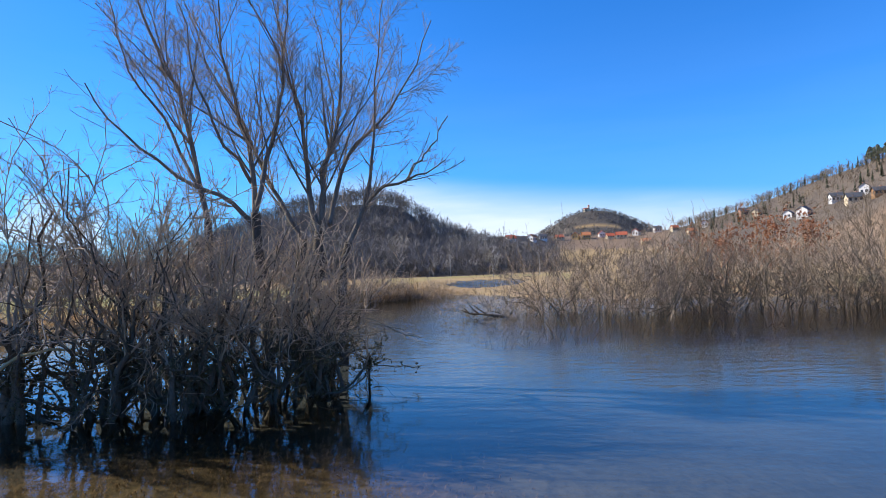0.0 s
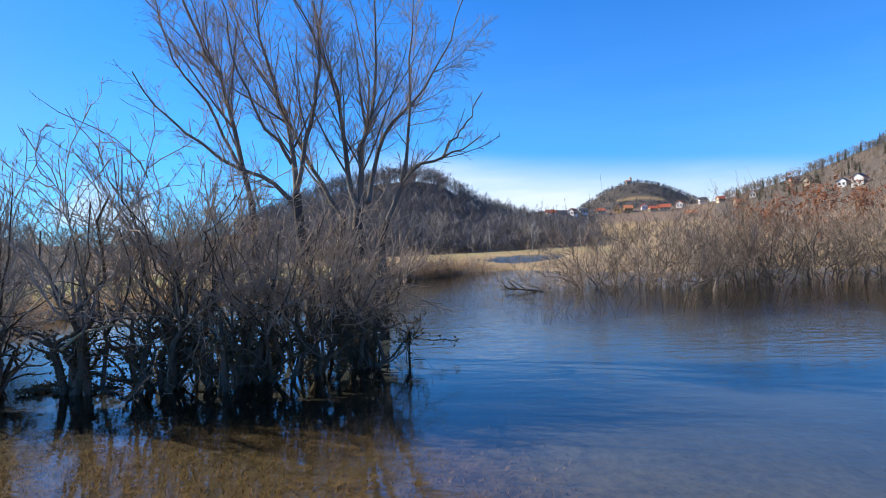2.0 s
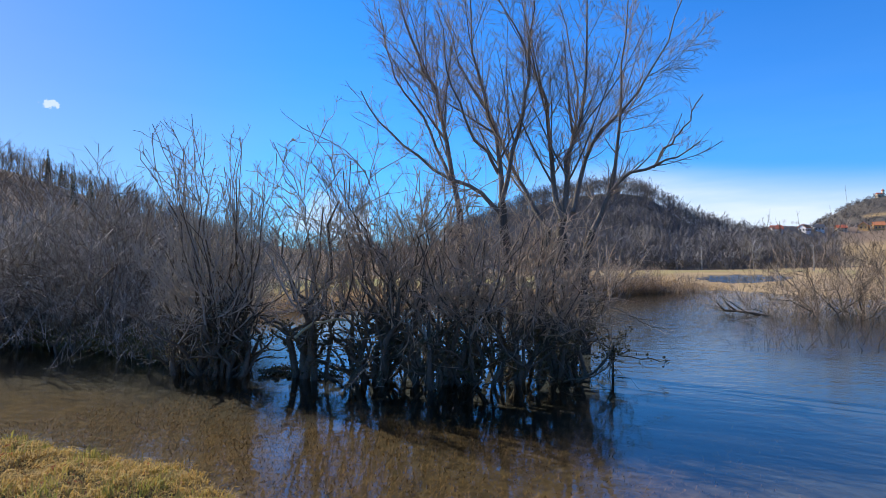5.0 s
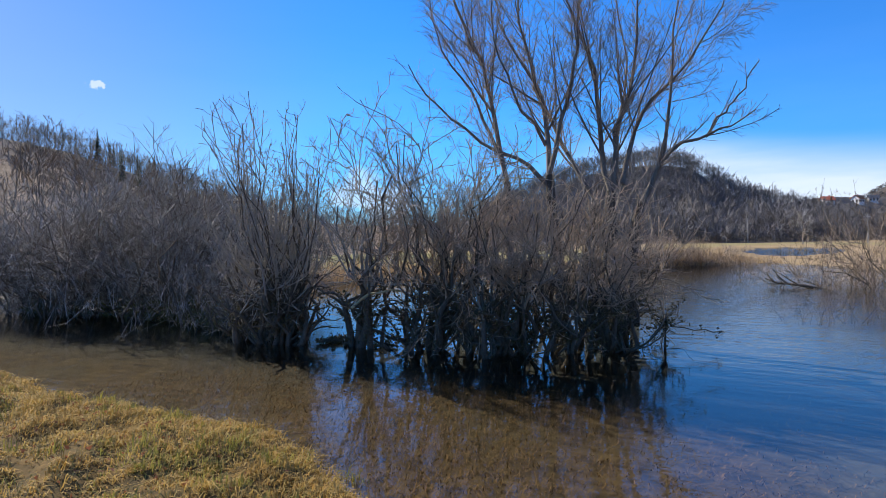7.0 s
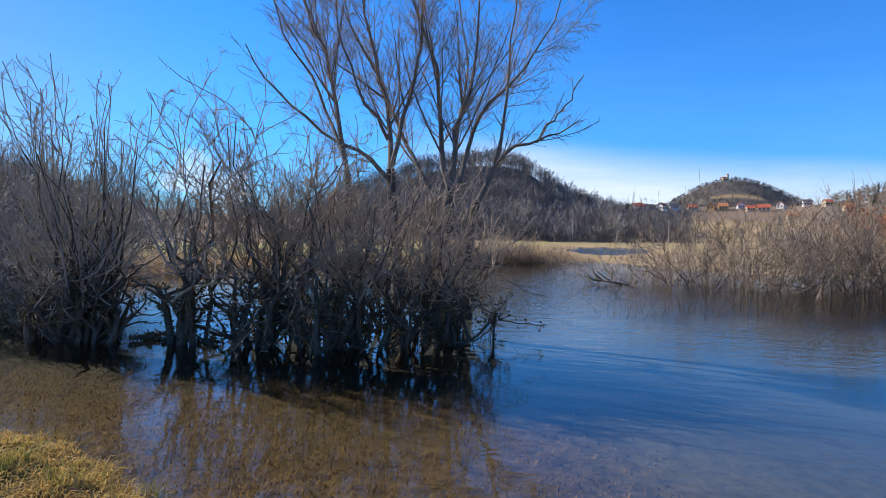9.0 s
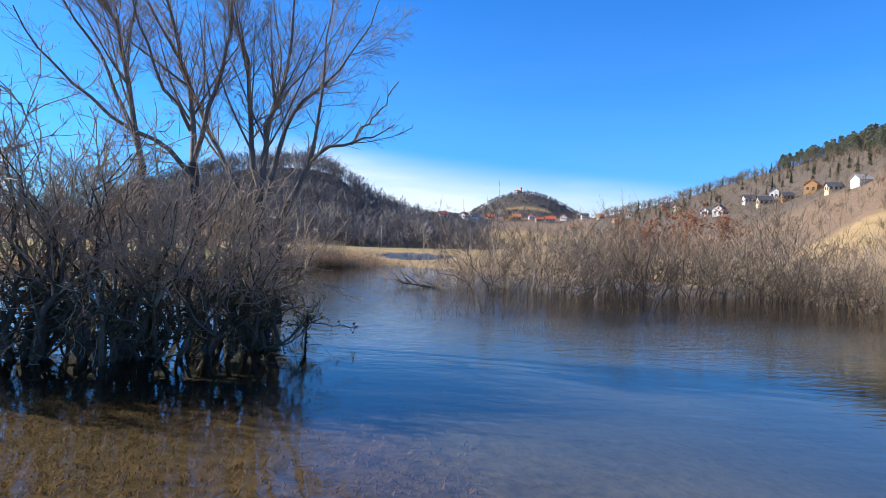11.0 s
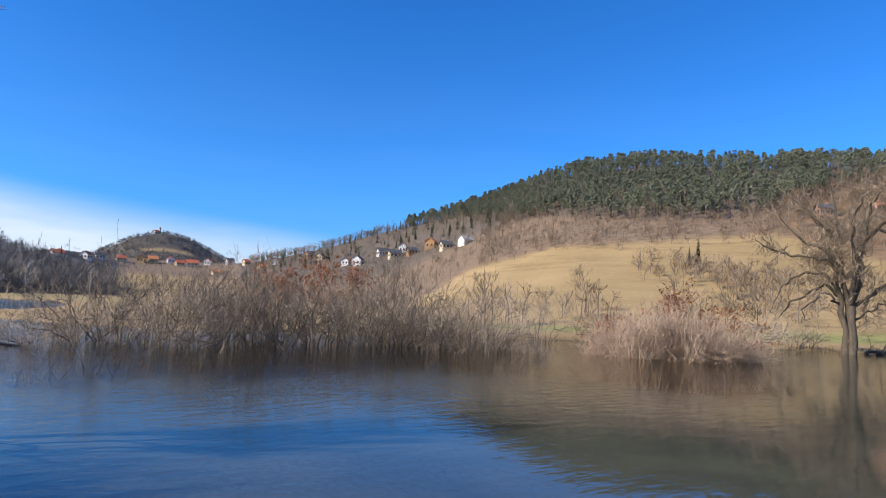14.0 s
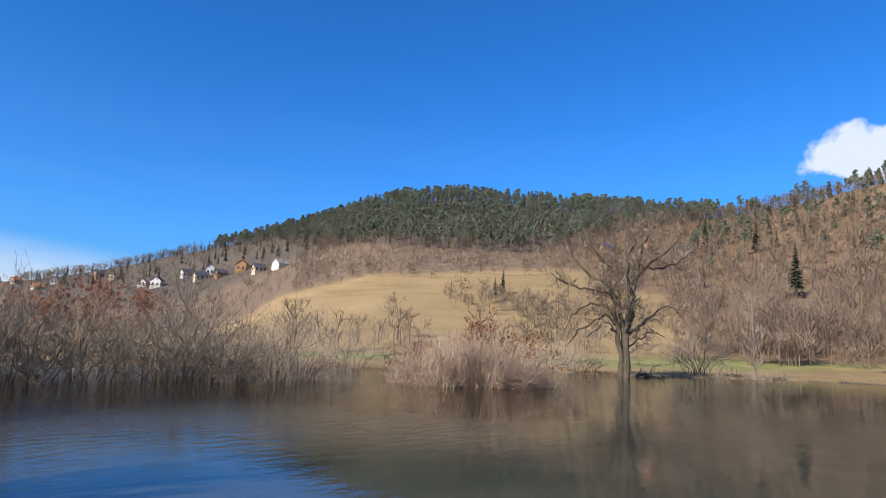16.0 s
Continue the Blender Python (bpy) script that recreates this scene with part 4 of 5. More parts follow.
church()
for az, r, h in ((1.4, 150, 5.5), (-6.9, 128, 5.0), (-25.2, 150, 6)):
    x, y = spot(az, r)
    ob = thing("utility_pole", (x, y, gz(x, y)), az, label="weathered grey utility pole on the meadow", category="pole")
    part("post", tubes(Geo(), np.array([[(0, 0, -0.4), (0, 0, h * 0.5), (0, 0, h)]]), np.array([[0.12, 0.11, 0.09]]), 8), M_POLE, ob)
    part("crossarm", box(Geo(), -0.6, 0.6, -0.06, 0.06, h - 0.5, h - 0.38), M_POLE, ob, smooth=False)


# ---------------------------------------------------------------- bushes along the far shore
def bush(name, rng, h, spread, stems, n1, n2, n3, mats, label, category, group="", thin=0.006, lean=0.35, ang=46, crook=0.04, low=0.22):
    """A many-stemmed leafless bush, as a thing with stems and twigs."""
    ob = thing(name, label=label, category=category, group=group)
    a = rng.uniform(0, 2 * np.pi, stems)
    out0 = np.sqrt(rng.uniform(0, 1, stems))
    lines = []
    for k in range(stems):
        bx, by = math.cos(a[k]) * out0[k] * spread * 0.36, math.sin(a[k]) * out0[k] * spread * 0.36
        hh = h * (0.80 - 0.34 * out0[k] ** 2) * rng.uniform(0.82, 1.06)
        b = a[k] + rng.normal(0, 0.5)
        out = lean * hh * (0.15 + 1.7 * out0[k]) * rng.uniform(0.7, 1.2)
        lines.append(bent(rng, [(bx, by, -0.5), (bx + math.cos(b) * out * 0.25, by + math.sin(b) * out * 0.25, hh * 0.4), (bx + math.cos(b) * out * 0.7, by + math.sin(b) * out * 0.7, hh * 0.78), (bx + math.cos(b) * out, by + math.sin(b) * out, hh)], 7, crook * h))
    P0 = np.array(lines)
    R0 = np.linspace(1, 0.22, 7)[None] * rng.uniform(0.6, 1.25, (stems, 1)) * 0.0095 * h
    stem, twig = Geo(), Geo()
    tubes(stem, P0, R0, 4)
    p1, r1 = grow(rng, P0, R0, n1, low, 1, ang, 16, (0.28, 0.62), 4, 0.55, 0.05, 0.24, thin * 1.3)
    tubes(stem, p1, r1, 3)
    p2, r2 = grow(rng, p1[:, [0, 1, 3]], r1[:, [0, 1, 3]], n2, 0.15, 1, 48, 18, (0.35, 0.75), 3, 0.7, 0.05, 0.22, thin)
    tubes(twig, p2, r2, 2)
    p3, r3 = grow(rng, np.concatenate([p2, p1[:, [0, 1, 3]]]), np.concatenate([r2, r1[:, [0, 1, 3]]]), n3, 0.2, 1, 46, 18, (0.16, 0.40), 2, 0.7, 0.05, 0.22, thin * 0.7)
    tubes(twig, p3, r3, 2)
    part("branchwork", stem, mats[0], ob)
    part("crown", twig, mats[1], ob)
    return ob, p2, p3


def put(ob, x, y, z, turn, s, sz=None):
    return copy_thing(ob, pose(x, y, z, 0, 0, turn) @ Matrix.Diagonal((s, s, sz or s, 1)))


def drop(ob):
    for o in list(ob.children_recursive) + [ob]:
        bpy.data.objects.remove(o)


def far_bushes():
    rng = np.random.default_rng(5)
    tan = [bush("willow_bush", rng, 3.0, 2.6, 12, 80, 560, 2300, (M_TANSTEM, M_TAN), "tan leafless willow bush standing in the flood water", "bush", "shore bushes", 0.005, 0.75, 50, 0.05, 0.34)[0] for _ in range(5)]
    grey = [bush("willow_bush", rng, 3.2, 2.4, 12, 80, 540, 2100, (M_TANSTEM, M_WOODS), "grey-brown leafless bush at the water's edge", "bush", "shore bushes", 0.005, 0.7, 50, 0.05, 0.3)[0] for _ in range(3)]
    shade = [bush("willow_bush", rng, 3.0, 2.8, 15, 110, 620, 1500, (M_TANSTEM, M_SCRUB), "dense dark grey leafless bush on the wooded bank", "bush", "bank scrub", 0.005, 0.6, 50, 0.06, 0.15)[0] for _ in range(3)]
    rust = bush("withered_bush", rng, 4.4, 2.6, 8, 60, 260, 500, (M_TANSTEM, M_TAN), "tall bush with withered rust-brown leaves", "bush", "shore bushes")
    g = leaves(Geo(), rng, np.concatenate([along(rust[1], 900, rng), along(rust[2], 900, rng)]), 0.085, 0.07)
    part("leaves", g, M_RUST, rust[0], "withered rust-brown leaves")
    pale = bush("willow_bush", rng, 2.1, 2.6, 80, 700, 2600, 4600, (M_PALE, M_PALE), "dense rounded pinkish-brown bush on a drowned islet", "bush", "shore bushes", 0.0050, 0.62, 40, 0.03, 0.2)[0]
    rows = []
    # heading, distance, height factor, which
    for az, r, s, k in ((-1.6, 22.0, 0.42, "t0"), (-3.4, 22.5, 0.62, "t1"), (-5.6, 22.3, 0.80, "t2"), (-7.9, 22.8, 0.92, "t3"), (-10.3, 22.6, 1.0, "t4"), (-12.6, 23.4, 1.02, "t0"),
                        (-14.7, 22.6, 0.98, "t1"), (-16.8, 23.4, 1.0, "g0"), (-18.8, 22.8, 0.95, "t2"), (-20.8, 24.0, 1.05, "g1"), (-23.0, 24.4, 1.08, "g2"), (-25.6, 25.0, 1.02, "g0"),
                        (-27.4, 24.6, 0.92, "g1"), (-31.6, 26.0, 0.9, "t3"), (-34.4, 26.2, 0.92, "t4"), (-37.2, 25.6, 0.78, "t0"), (-39.8, 25.8, 0.9, "t1"), (-42.0, 25.2, 0.72, "t2"),
                        (-44.1, 25.0, 0.55, "t3"), (-8.8, 26.5, 1.15, "g2"), (-13.2, 27.5, 1.2, "t2"), (-18.0, 28, 1.2, "t3"), (-22.0, 29, 1.2, "t4"), (-29.5, 31, 1.0, "t1"), (-36, 31, 1.0, "g0"),
                        (-6.2, 26, 0.85, "t4"), (-30.4, 25.0, 0.95, "g2"), (-32.9, 25.0, 1.0, "g1"), (-35.8, 25.4, 0.92, "t2"), (-38.6, 26.6, 0.98, "g0"), (-41.2, 27.0, 0.85, "t4"), (-33, 36, 1.3, "g1"), (-40, 36, 1.1, "t0"), (-45.6, 34, 0.9, "t2")):
        rows.append((az, r, s, {"t": tan, "g": grey}[k[0]][int(k[1])]))
    for az, r, s, src in rows:
        x, y = spot(az, r)
        put(src, x, y, min(gz(x, y), 0.1), az * 31, s * 1.05, s * 1.06)
    for az, r, s in ((-24.2, 34, 1.05), (-21.4, 33, 0.85), (-27.2, 37, 1.0), (-59.6, 33.0, 1.0), (-51.6, 33, 0.62)):
        x, y = spot(az, r)
        put(rust[0], x, y, min(gz(x, y), 0.1), az * 17, s)
    for az, r, s in ((-50.6, 26.7, 0.46), (-51.8, 26.8, 0.55), (-53.2, 27.1, 0.83), (-55.4, 27.3, 1.23), (-57.4, 27.5, 1.43), (-59.6, 27.9, 1.23), (-61.4, 28.6, 0.88), (-62.8, 29.0, 0.61)):
        x, y = spot(az, r)
        put(pale, x, y, min(gz(x, y), 0.05), az * 13, s, s * 1.15)
    for az, r, s in ((-62, 39.6, 0.84), (-54.5, 39.6, 0.90), (-52.2, 36.0, 0.60), (-65.8, 43.2, 0.54), (-79, 44.4, 0.54), (-76.8, 51.5, 1.20), (-76.0, 52.5, 0.96), (-53.6, 34.2, 0.96), (-61.0, 34.2, 1.02), (-66.6, 44.4, 0.54), (-82, 45.6, 0.48), (-67.5, 44.4, 0.48)):
        x, y = spot(az, r)
        put(tan[int(r) % 5], x, y, min(gz(x, y), 0.1), az * 9, s * 1.1, s)
    # shrubs on the reed shore beyond the channel and behind the thicket
    for az, r, s in ((0.6, 40, 0.3), (1.6, 38, 0.34), (2.6, 41, 0.42), (3.5, 37, 0.32), (4.6, 39, 0.4), (5.6, 36, 0.36), (6.6, 38, 0.46), (7.6, 36, 0.4), (8.6, 35, 0.5), (10.0, 36, 0.5), (11.5, 34, 0.5), (15, 36, 0.5), (19, 38, 0.5), (24, 40, 0.6), (28, 44, 0.7), (32, 42, 0.6), (36, 44, 0.7), (40, 40, 0.7), (43, 34, 0.7), (45, 25, 0.7), (34, 55, 1.1), (40, 52, 1.1)):
        x, y = spot(az, r)
        put(tan[int(az) % 5] if az < 26 else grey[int(az) % 3], x, y, gz(x, y), az * 23, s * (1.2 if az < 4.5 else 1.5), s * (1 if az < 4.5 else 1.3))
    # dense bank scrub on the sun's side
    for az, r, s in ((47.2, 12.6, 0.62), (48.8, 12.2, 0.55), (50.2, 13.4, 0.8), (52.2, 14.2, 0.72), (54.2, 14.9, 0.9), (56.2, 15.4, 0.75), (58.2, 16.2, 0.85), (60.2, 16.8, 0.8), (62.4, 17.6, 0.85), (64.6, 18.4, 0.9), (49.4, 15.0, 1.1), (51.4, 16.2, 1.2), (53.4, 17.0, 1.15),
                     (55.4, 17.6, 1.0), (57.4, 18.2, 0.95), (59.4, 19.0, 1.0), (61.6, 19.6, 1.0), (46.0, 15.5, 0.85), (47.8, 17.0, 1.15), (50.6, 19.5, 1.35), (54.6, 20.5, 1.3), (58.6, 21.5, 1.2), (62.6, 22, 1.25), (45.0, 18.5, 0.9)):
        x, y = spot(az, r)
        put(shade[int(az * 5) % 3], x, y, gz(x, y), az * 29, s * 1.15, s)
    for o in tan + grey + shade + [rust[0], pale]:
        drop(o)
    # half-sunk dead branch at the tip of the bushes
    x, y = spot(-0.9, 21.6)
    ob = thing("dead_branch", (x, y, 0), 0, label="dark half-sunk dead branch in the water", category="branch")
    P0 = np.array([bent(rng, [(1.4, 0.2, -0.15), (0.6, 0, 0.08), (0.0, 0, 0.12), (-0.5, 0.1, 0.28)], 6, 0.02)])
    R0 = np.linspace(0.06, 0.02, 6)[None]
    g = tubes(Geo(), P0, R0, 6)
    p1, r1 = grow(rng, P0, R0, 14, 0.2, 1, 50, 15, (0.25, 0.5), 4, 0.6, 0.1, 0.2, 0.008)
    part("limb", g, M_DARK, ob)
    for k in range(len(p1)):
        part("snag", tubes(Geo(), p1[k:k + 1], r1[k:k + 1], 5), M_DARK, ob)


far_bushes()


# ---------------------------------------------------------------- old tree on the far shore
def shore_tree():
    rng = np.random.default_rng(21)
    x, y = spot(-70.2, 42.6)
    ob = thing("walnut_tree", (x, y, -0.1), -70, label="old spreading leafless tree on the far shore", category="tree")
    ob.scale = (1.2, 1.2, 1.2)
    L = []
    for r0, ends in (
        (0.175, [(-0.1, 0, -0.3), (-0.2, -0.08, 1.4), (-0.34, 0, 2.9), (-0.55, 0.1, 4.2), (-0.8, 0.1, 5.0), (-1.6, 0.2, 5.4), (-2.3, 0.1, 6.0), (-2.9, 0, 6.9)]),
        (0.165, [(0.05, 0.12, -0.3), (0.0, 0.1, 2.2), (-0.22, 0.3, 4.2), (-0.3, 0.4, 5.6), (-0.5, 0.5, 7.0), (-0.6, 0.5, 8.4)]),
        (0.175, [(0.12, -0.1, -0.3), (0.15, -0.1, 1.8), (0.45, -0.1, 3.5), (0.6, -0.1, 4.8), (0.9, -0.1, 5.7), (1.6, -0.2, 6.4), (2.5, -0.2, 7.0), (3.0, -0.2, 7.9)]),
        (0.13, [(0.55, -0.1, 4.1), (0.5, 0.6, 5.5), (0.9, 0.9, 7.2), (1.0, 1.0, 8.5)]), (0.13, [(0.0, 0.2, 2.4), (-0.2, 0.9, 4.0), (-1.0, 1.6, 5.8), (-1.6, 1.9, 7.5)]),
        (0.13, [(0.1, -0.2, 2.5), (0.3, -0.9, 4.0), (0.2, -1.7, 5.8), (0.6, -2.1, 7.3)]), (0.10, [(-0.4, 0, 3.3), (-1.2, -0.1, 3.9), (-2.2, -0.2, 3.7), (-2.9, -0.2, 3.0), (-3.3, -0.2, 1.9)]),
        (0.09, [(-0.38, 0, 2.9), (-1.1, 0.2, 3.3), (-2.0, 0.3, 2.8), (-2.7, 0.3, 2.0), (-3.0, 0.3, 1.6)]), (0.07, [(-0.3, 0, 2.3), (-0.9, -0.4, 2.9), (-1.7, -0.6, 2.2), (-1.9, -0.7, 1.5)]),
        (0.11, [(0.3, 0, 2.4), (0.9, -0.1, 2.9), (1.6, -0.2, 3.6), (2.3, -0.2, 3.9), (2.9, -0.1, 3.5)]), (0.06, [(0.2, 0, 1.6), (0.8, 0.2, 2.2), (1.5, 0.3, 2.6), (2.1, 0.3, 2.3)]),
        (0.09, [(-0.6, 0, 4.4), (-1.3, -0.3, 4.7), (-2.4, -0.3, 4.8), (-3.4, -0.3, 5.2), (-3.9, -0.2, 5.6)]), (0.09, [(-0.35, 0.3, 5.6), (-1.2, 0.3, 6.6), (-2.0, 0.4, 7.4), (-2.6, 0.4, 8.2)]),
        (0.09, [(0.8, 0, 5.5), (0.9, -0.3, 6.9), (1.5, -0.4, 8.0), (1.8, -0.4, 8.7)]), (0.08, [(1.3, -0.2, 6.0), (2.2, 0, 6.0), (3.1, 0, 6.6), (3.6, 0, 7.0)]),
    ):
        p = bent(rng, ends, 16, 0.07)
        r = (0.02 + (r0 - 0.02) * np.linspace(1, 0, 16) ** 0.95) * np.clip(1 + 0.12 * rng.normal(size=16), 0.8, 1.3)
        L.append(p)
        part("trunk" if r0 > 0.15 else "limb", tubes(Geo(), p[None], r[None], 9), M_OLDBARK, ob)
    P0, R0 = np.array(L), np.repeat(np.linspace(0.085, 0.02, 16)[None], len(L), 0)
    P0[:3, :6] = P0[:3, 5:6] + np.linspace(-0.3, 0, 6)[None, :, None] * [0, 0, 1]
    pe, re = grow(rng, np.array(L[:3]), R0[:3], 90, 0.05, 0.6, 50, 18, (0.03, 0.09), 4, 0.15, 0.1, 0.25, 0.010)
    crown = tubes(Geo(), pe, re, 3)
    p1, r1 = grow(rng, P0, R0, 240, 0.15, 1, 52, 18, (0.14, 0.34), 6, 0.5, 0.03, 0.3, 0.013)
    tubes(crown, p1, r1, 4)
    p2, r2 = grow(rng, p1, r1, 2400, 0.15, 1, 50, 18, (0.35, 0.75), 4, 0.6, 0.03, 0.28, 0.0105)
    tubes(crown, p2, r2, 2)
    p3, r3 = grow(rng, p2, r2, 13000, 0.1, 1, 46, 18, (0.35, 0.75), 2, 0.7, 0.05, 0.22, 0.010)
    tubes(crown, p3, r3, 2)
    part("crown", crown, M_BUSHTWIG, ob)
    # slim tree further along the shore
    x, y = spot(-80.4, 51.5)
    slim = thing("bare_tree", (x, y, gz(x, y)), 0, label="slim pale leafless tree with short side shoots", category="tree")
    slim.scale = (1.3, 1.3, 1.3)
    P = np.array([bent(rng, [(0, 0, -0.2), (0.05, 0, 1.5), (-0.05, 0, 3.2), (0.02, 0, 4.6)], 9, 0.02)])
    R = np.linspace(0.09, 0.03, 9)[None]
    part("trunk", tubes(Geo(), P, R, 8), M_LIMB, slim)
    p1, r1 = grow(rng, P, R, 70, 0.12, 1, 55, 15, (0.10, 0.24), 4, 0.35, 0.06, 0.2, 0.007)
    p2, r2 = grow(rng, p1, r1, 420, 0.2, 1, 42, 15, (0.35, 0.75), 3, 0.6, 0.05, 0.2, 0.006)
    g = tubes(Geo(), p1, r1, 3)
    part("crown", tubes(g, p2, r2, 2), M_TAN, slim)
    # washed-up logs beside it
    for az, r, ln, tn in ((-71.8, 44.6, 0.9, 15), (-72.6, 45.0, 1.2, -35), (-73.3, 45.3, 0.8, 60), (-79.2, 51.6, 0.8, 25), (-82.2, 53.6, 1.0, -15)):
        x, y = spot(az, r)
        lg = thing("log", (x, y, max(gz(x, y), 0) + 0.02), az + tn, label="dark rotting log washed up on the shore", category="log")
        P = np.array([bent(rng, [(-ln / 2, 0, 0), (0, 0.1, 0.12), (ln / 2, 0, 0.05)], 6, 0.03)])
        R = np.linspace(0.11, 0.05, 6)[None]
        g = tubes(Geo(), P, R, 8)
        b, rb = grow(rng, P, R, 16, 0.1, 0.9, 62, 20, (0.4, 1.1), 5, 0.3, 0.10, 0.35, 0.010)
        part("wood", g, M_DARK, lg)
        for k in range(len(b)):
            part("snag", tubes(Geo(), b[k:k + 1], rb[k:k + 1], 5), M_DARK, lg)


shore_tree()


# ---------------------------------------------------------------- great willow in the water
def great_willow():
    rng = np.random.default_rng(3)
    ob = thing("willow_tree", (*spot(16.5, 12.6), 0), 0, label="tall many-limbed leafless willow standing in shallow water", category="tree")
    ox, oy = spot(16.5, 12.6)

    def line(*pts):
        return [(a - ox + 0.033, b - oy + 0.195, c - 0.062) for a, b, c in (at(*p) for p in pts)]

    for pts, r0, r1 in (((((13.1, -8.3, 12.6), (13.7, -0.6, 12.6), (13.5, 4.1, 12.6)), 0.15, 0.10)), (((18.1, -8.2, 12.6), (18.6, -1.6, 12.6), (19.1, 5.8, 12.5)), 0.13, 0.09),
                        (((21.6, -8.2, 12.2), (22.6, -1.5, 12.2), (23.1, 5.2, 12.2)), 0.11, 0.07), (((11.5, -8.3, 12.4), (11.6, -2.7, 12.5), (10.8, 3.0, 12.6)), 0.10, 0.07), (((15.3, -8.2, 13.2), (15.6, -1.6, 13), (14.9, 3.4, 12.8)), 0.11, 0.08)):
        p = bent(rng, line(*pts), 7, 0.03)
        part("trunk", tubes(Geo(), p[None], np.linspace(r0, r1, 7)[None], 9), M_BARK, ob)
    P, R = [], []
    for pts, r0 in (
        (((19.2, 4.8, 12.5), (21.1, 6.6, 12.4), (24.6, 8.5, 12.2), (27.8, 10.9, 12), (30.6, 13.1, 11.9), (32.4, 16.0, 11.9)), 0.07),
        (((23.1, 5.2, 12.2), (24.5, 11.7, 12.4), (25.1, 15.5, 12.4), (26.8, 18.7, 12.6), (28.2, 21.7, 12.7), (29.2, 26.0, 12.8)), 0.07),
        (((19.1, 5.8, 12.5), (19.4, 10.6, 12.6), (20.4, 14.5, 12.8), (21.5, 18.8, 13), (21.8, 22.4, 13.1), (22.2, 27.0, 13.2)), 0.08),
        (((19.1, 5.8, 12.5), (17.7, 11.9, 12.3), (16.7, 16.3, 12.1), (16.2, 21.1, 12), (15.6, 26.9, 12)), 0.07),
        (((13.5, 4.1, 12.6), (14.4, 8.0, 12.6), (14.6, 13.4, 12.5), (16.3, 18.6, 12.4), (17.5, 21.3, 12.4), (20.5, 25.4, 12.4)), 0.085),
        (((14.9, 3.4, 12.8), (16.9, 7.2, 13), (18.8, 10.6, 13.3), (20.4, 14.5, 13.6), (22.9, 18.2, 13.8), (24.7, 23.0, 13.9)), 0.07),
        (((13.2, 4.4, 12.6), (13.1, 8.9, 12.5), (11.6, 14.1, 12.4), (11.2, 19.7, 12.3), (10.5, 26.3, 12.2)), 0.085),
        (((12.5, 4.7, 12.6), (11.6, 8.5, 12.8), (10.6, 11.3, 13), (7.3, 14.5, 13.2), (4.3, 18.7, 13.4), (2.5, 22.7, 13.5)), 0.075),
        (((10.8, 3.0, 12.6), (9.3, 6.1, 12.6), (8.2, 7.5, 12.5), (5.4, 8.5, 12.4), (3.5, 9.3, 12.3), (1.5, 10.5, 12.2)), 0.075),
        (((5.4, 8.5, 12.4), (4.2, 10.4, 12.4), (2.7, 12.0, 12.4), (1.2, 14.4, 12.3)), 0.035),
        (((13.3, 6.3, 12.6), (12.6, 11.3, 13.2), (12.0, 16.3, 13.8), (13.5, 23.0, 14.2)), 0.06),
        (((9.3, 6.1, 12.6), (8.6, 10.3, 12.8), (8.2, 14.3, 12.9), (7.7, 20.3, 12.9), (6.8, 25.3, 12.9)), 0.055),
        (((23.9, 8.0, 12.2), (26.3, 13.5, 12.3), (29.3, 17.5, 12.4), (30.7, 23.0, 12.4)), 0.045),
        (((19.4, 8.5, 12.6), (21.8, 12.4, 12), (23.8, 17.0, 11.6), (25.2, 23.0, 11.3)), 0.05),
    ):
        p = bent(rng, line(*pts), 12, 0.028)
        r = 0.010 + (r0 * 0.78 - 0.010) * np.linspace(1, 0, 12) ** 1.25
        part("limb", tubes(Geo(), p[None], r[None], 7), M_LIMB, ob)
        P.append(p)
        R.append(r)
    P, R = np.array(P), np.array(R)
    more, mr = grow(rng, P[1:9], R[1:9], 46, 0.10, 0.7, 27, 7, (0.34, 0.62), 12, 0.58, 0.04, 0.035, 0.009)
    for k in range(len(more)):
        part("limb", tubes(Geo(), more[k:k + 1], mr[k:k + 1], 6), M_LIMB, ob)
    P, R = np.concatenate([P, more]), np.concatenate([R, mr])
    crown = Geo()
    p1, r1 = grow(rng, P, R, 620, 0.15, 0.97, 40, 10, (0.13, 0.30), 7, 0.40, 0.055, 0.07, 0.0055)
    tubes(crown, p1, r1, 5)
    pl, rl = grow(rng, P, R, 900, 0.2, 1, 42, 12, (0.06, 0.18), 6, 0.3, 0.09, 0.07, 0.0045, 0.4)
    tubes(crown, pl, rl, 3)
    p2, r2 = grow(rng, p1, r1, 3800, 0.15, 1, 42, 12, (0.35, 0.72), 5, 0.5, 0.045, 0.09, 0.0038)
    tubes(crown, p2, r2, 3)
    p3, r3 = grow(rng, np.concatenate([p2, pl[:, 1:]]), np.concatenate([r2, rl[:, 1:]]), 14000, 0.1, 1, 42, 13, (0.35, 0.75), 3, 0.6, 0.045, 0.10, 0.0032, 0.5)
    tubes(crown, p3, r3, 2)
    part("crown", crown, M_TWIG, ob, "fine tan twigs")


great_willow()


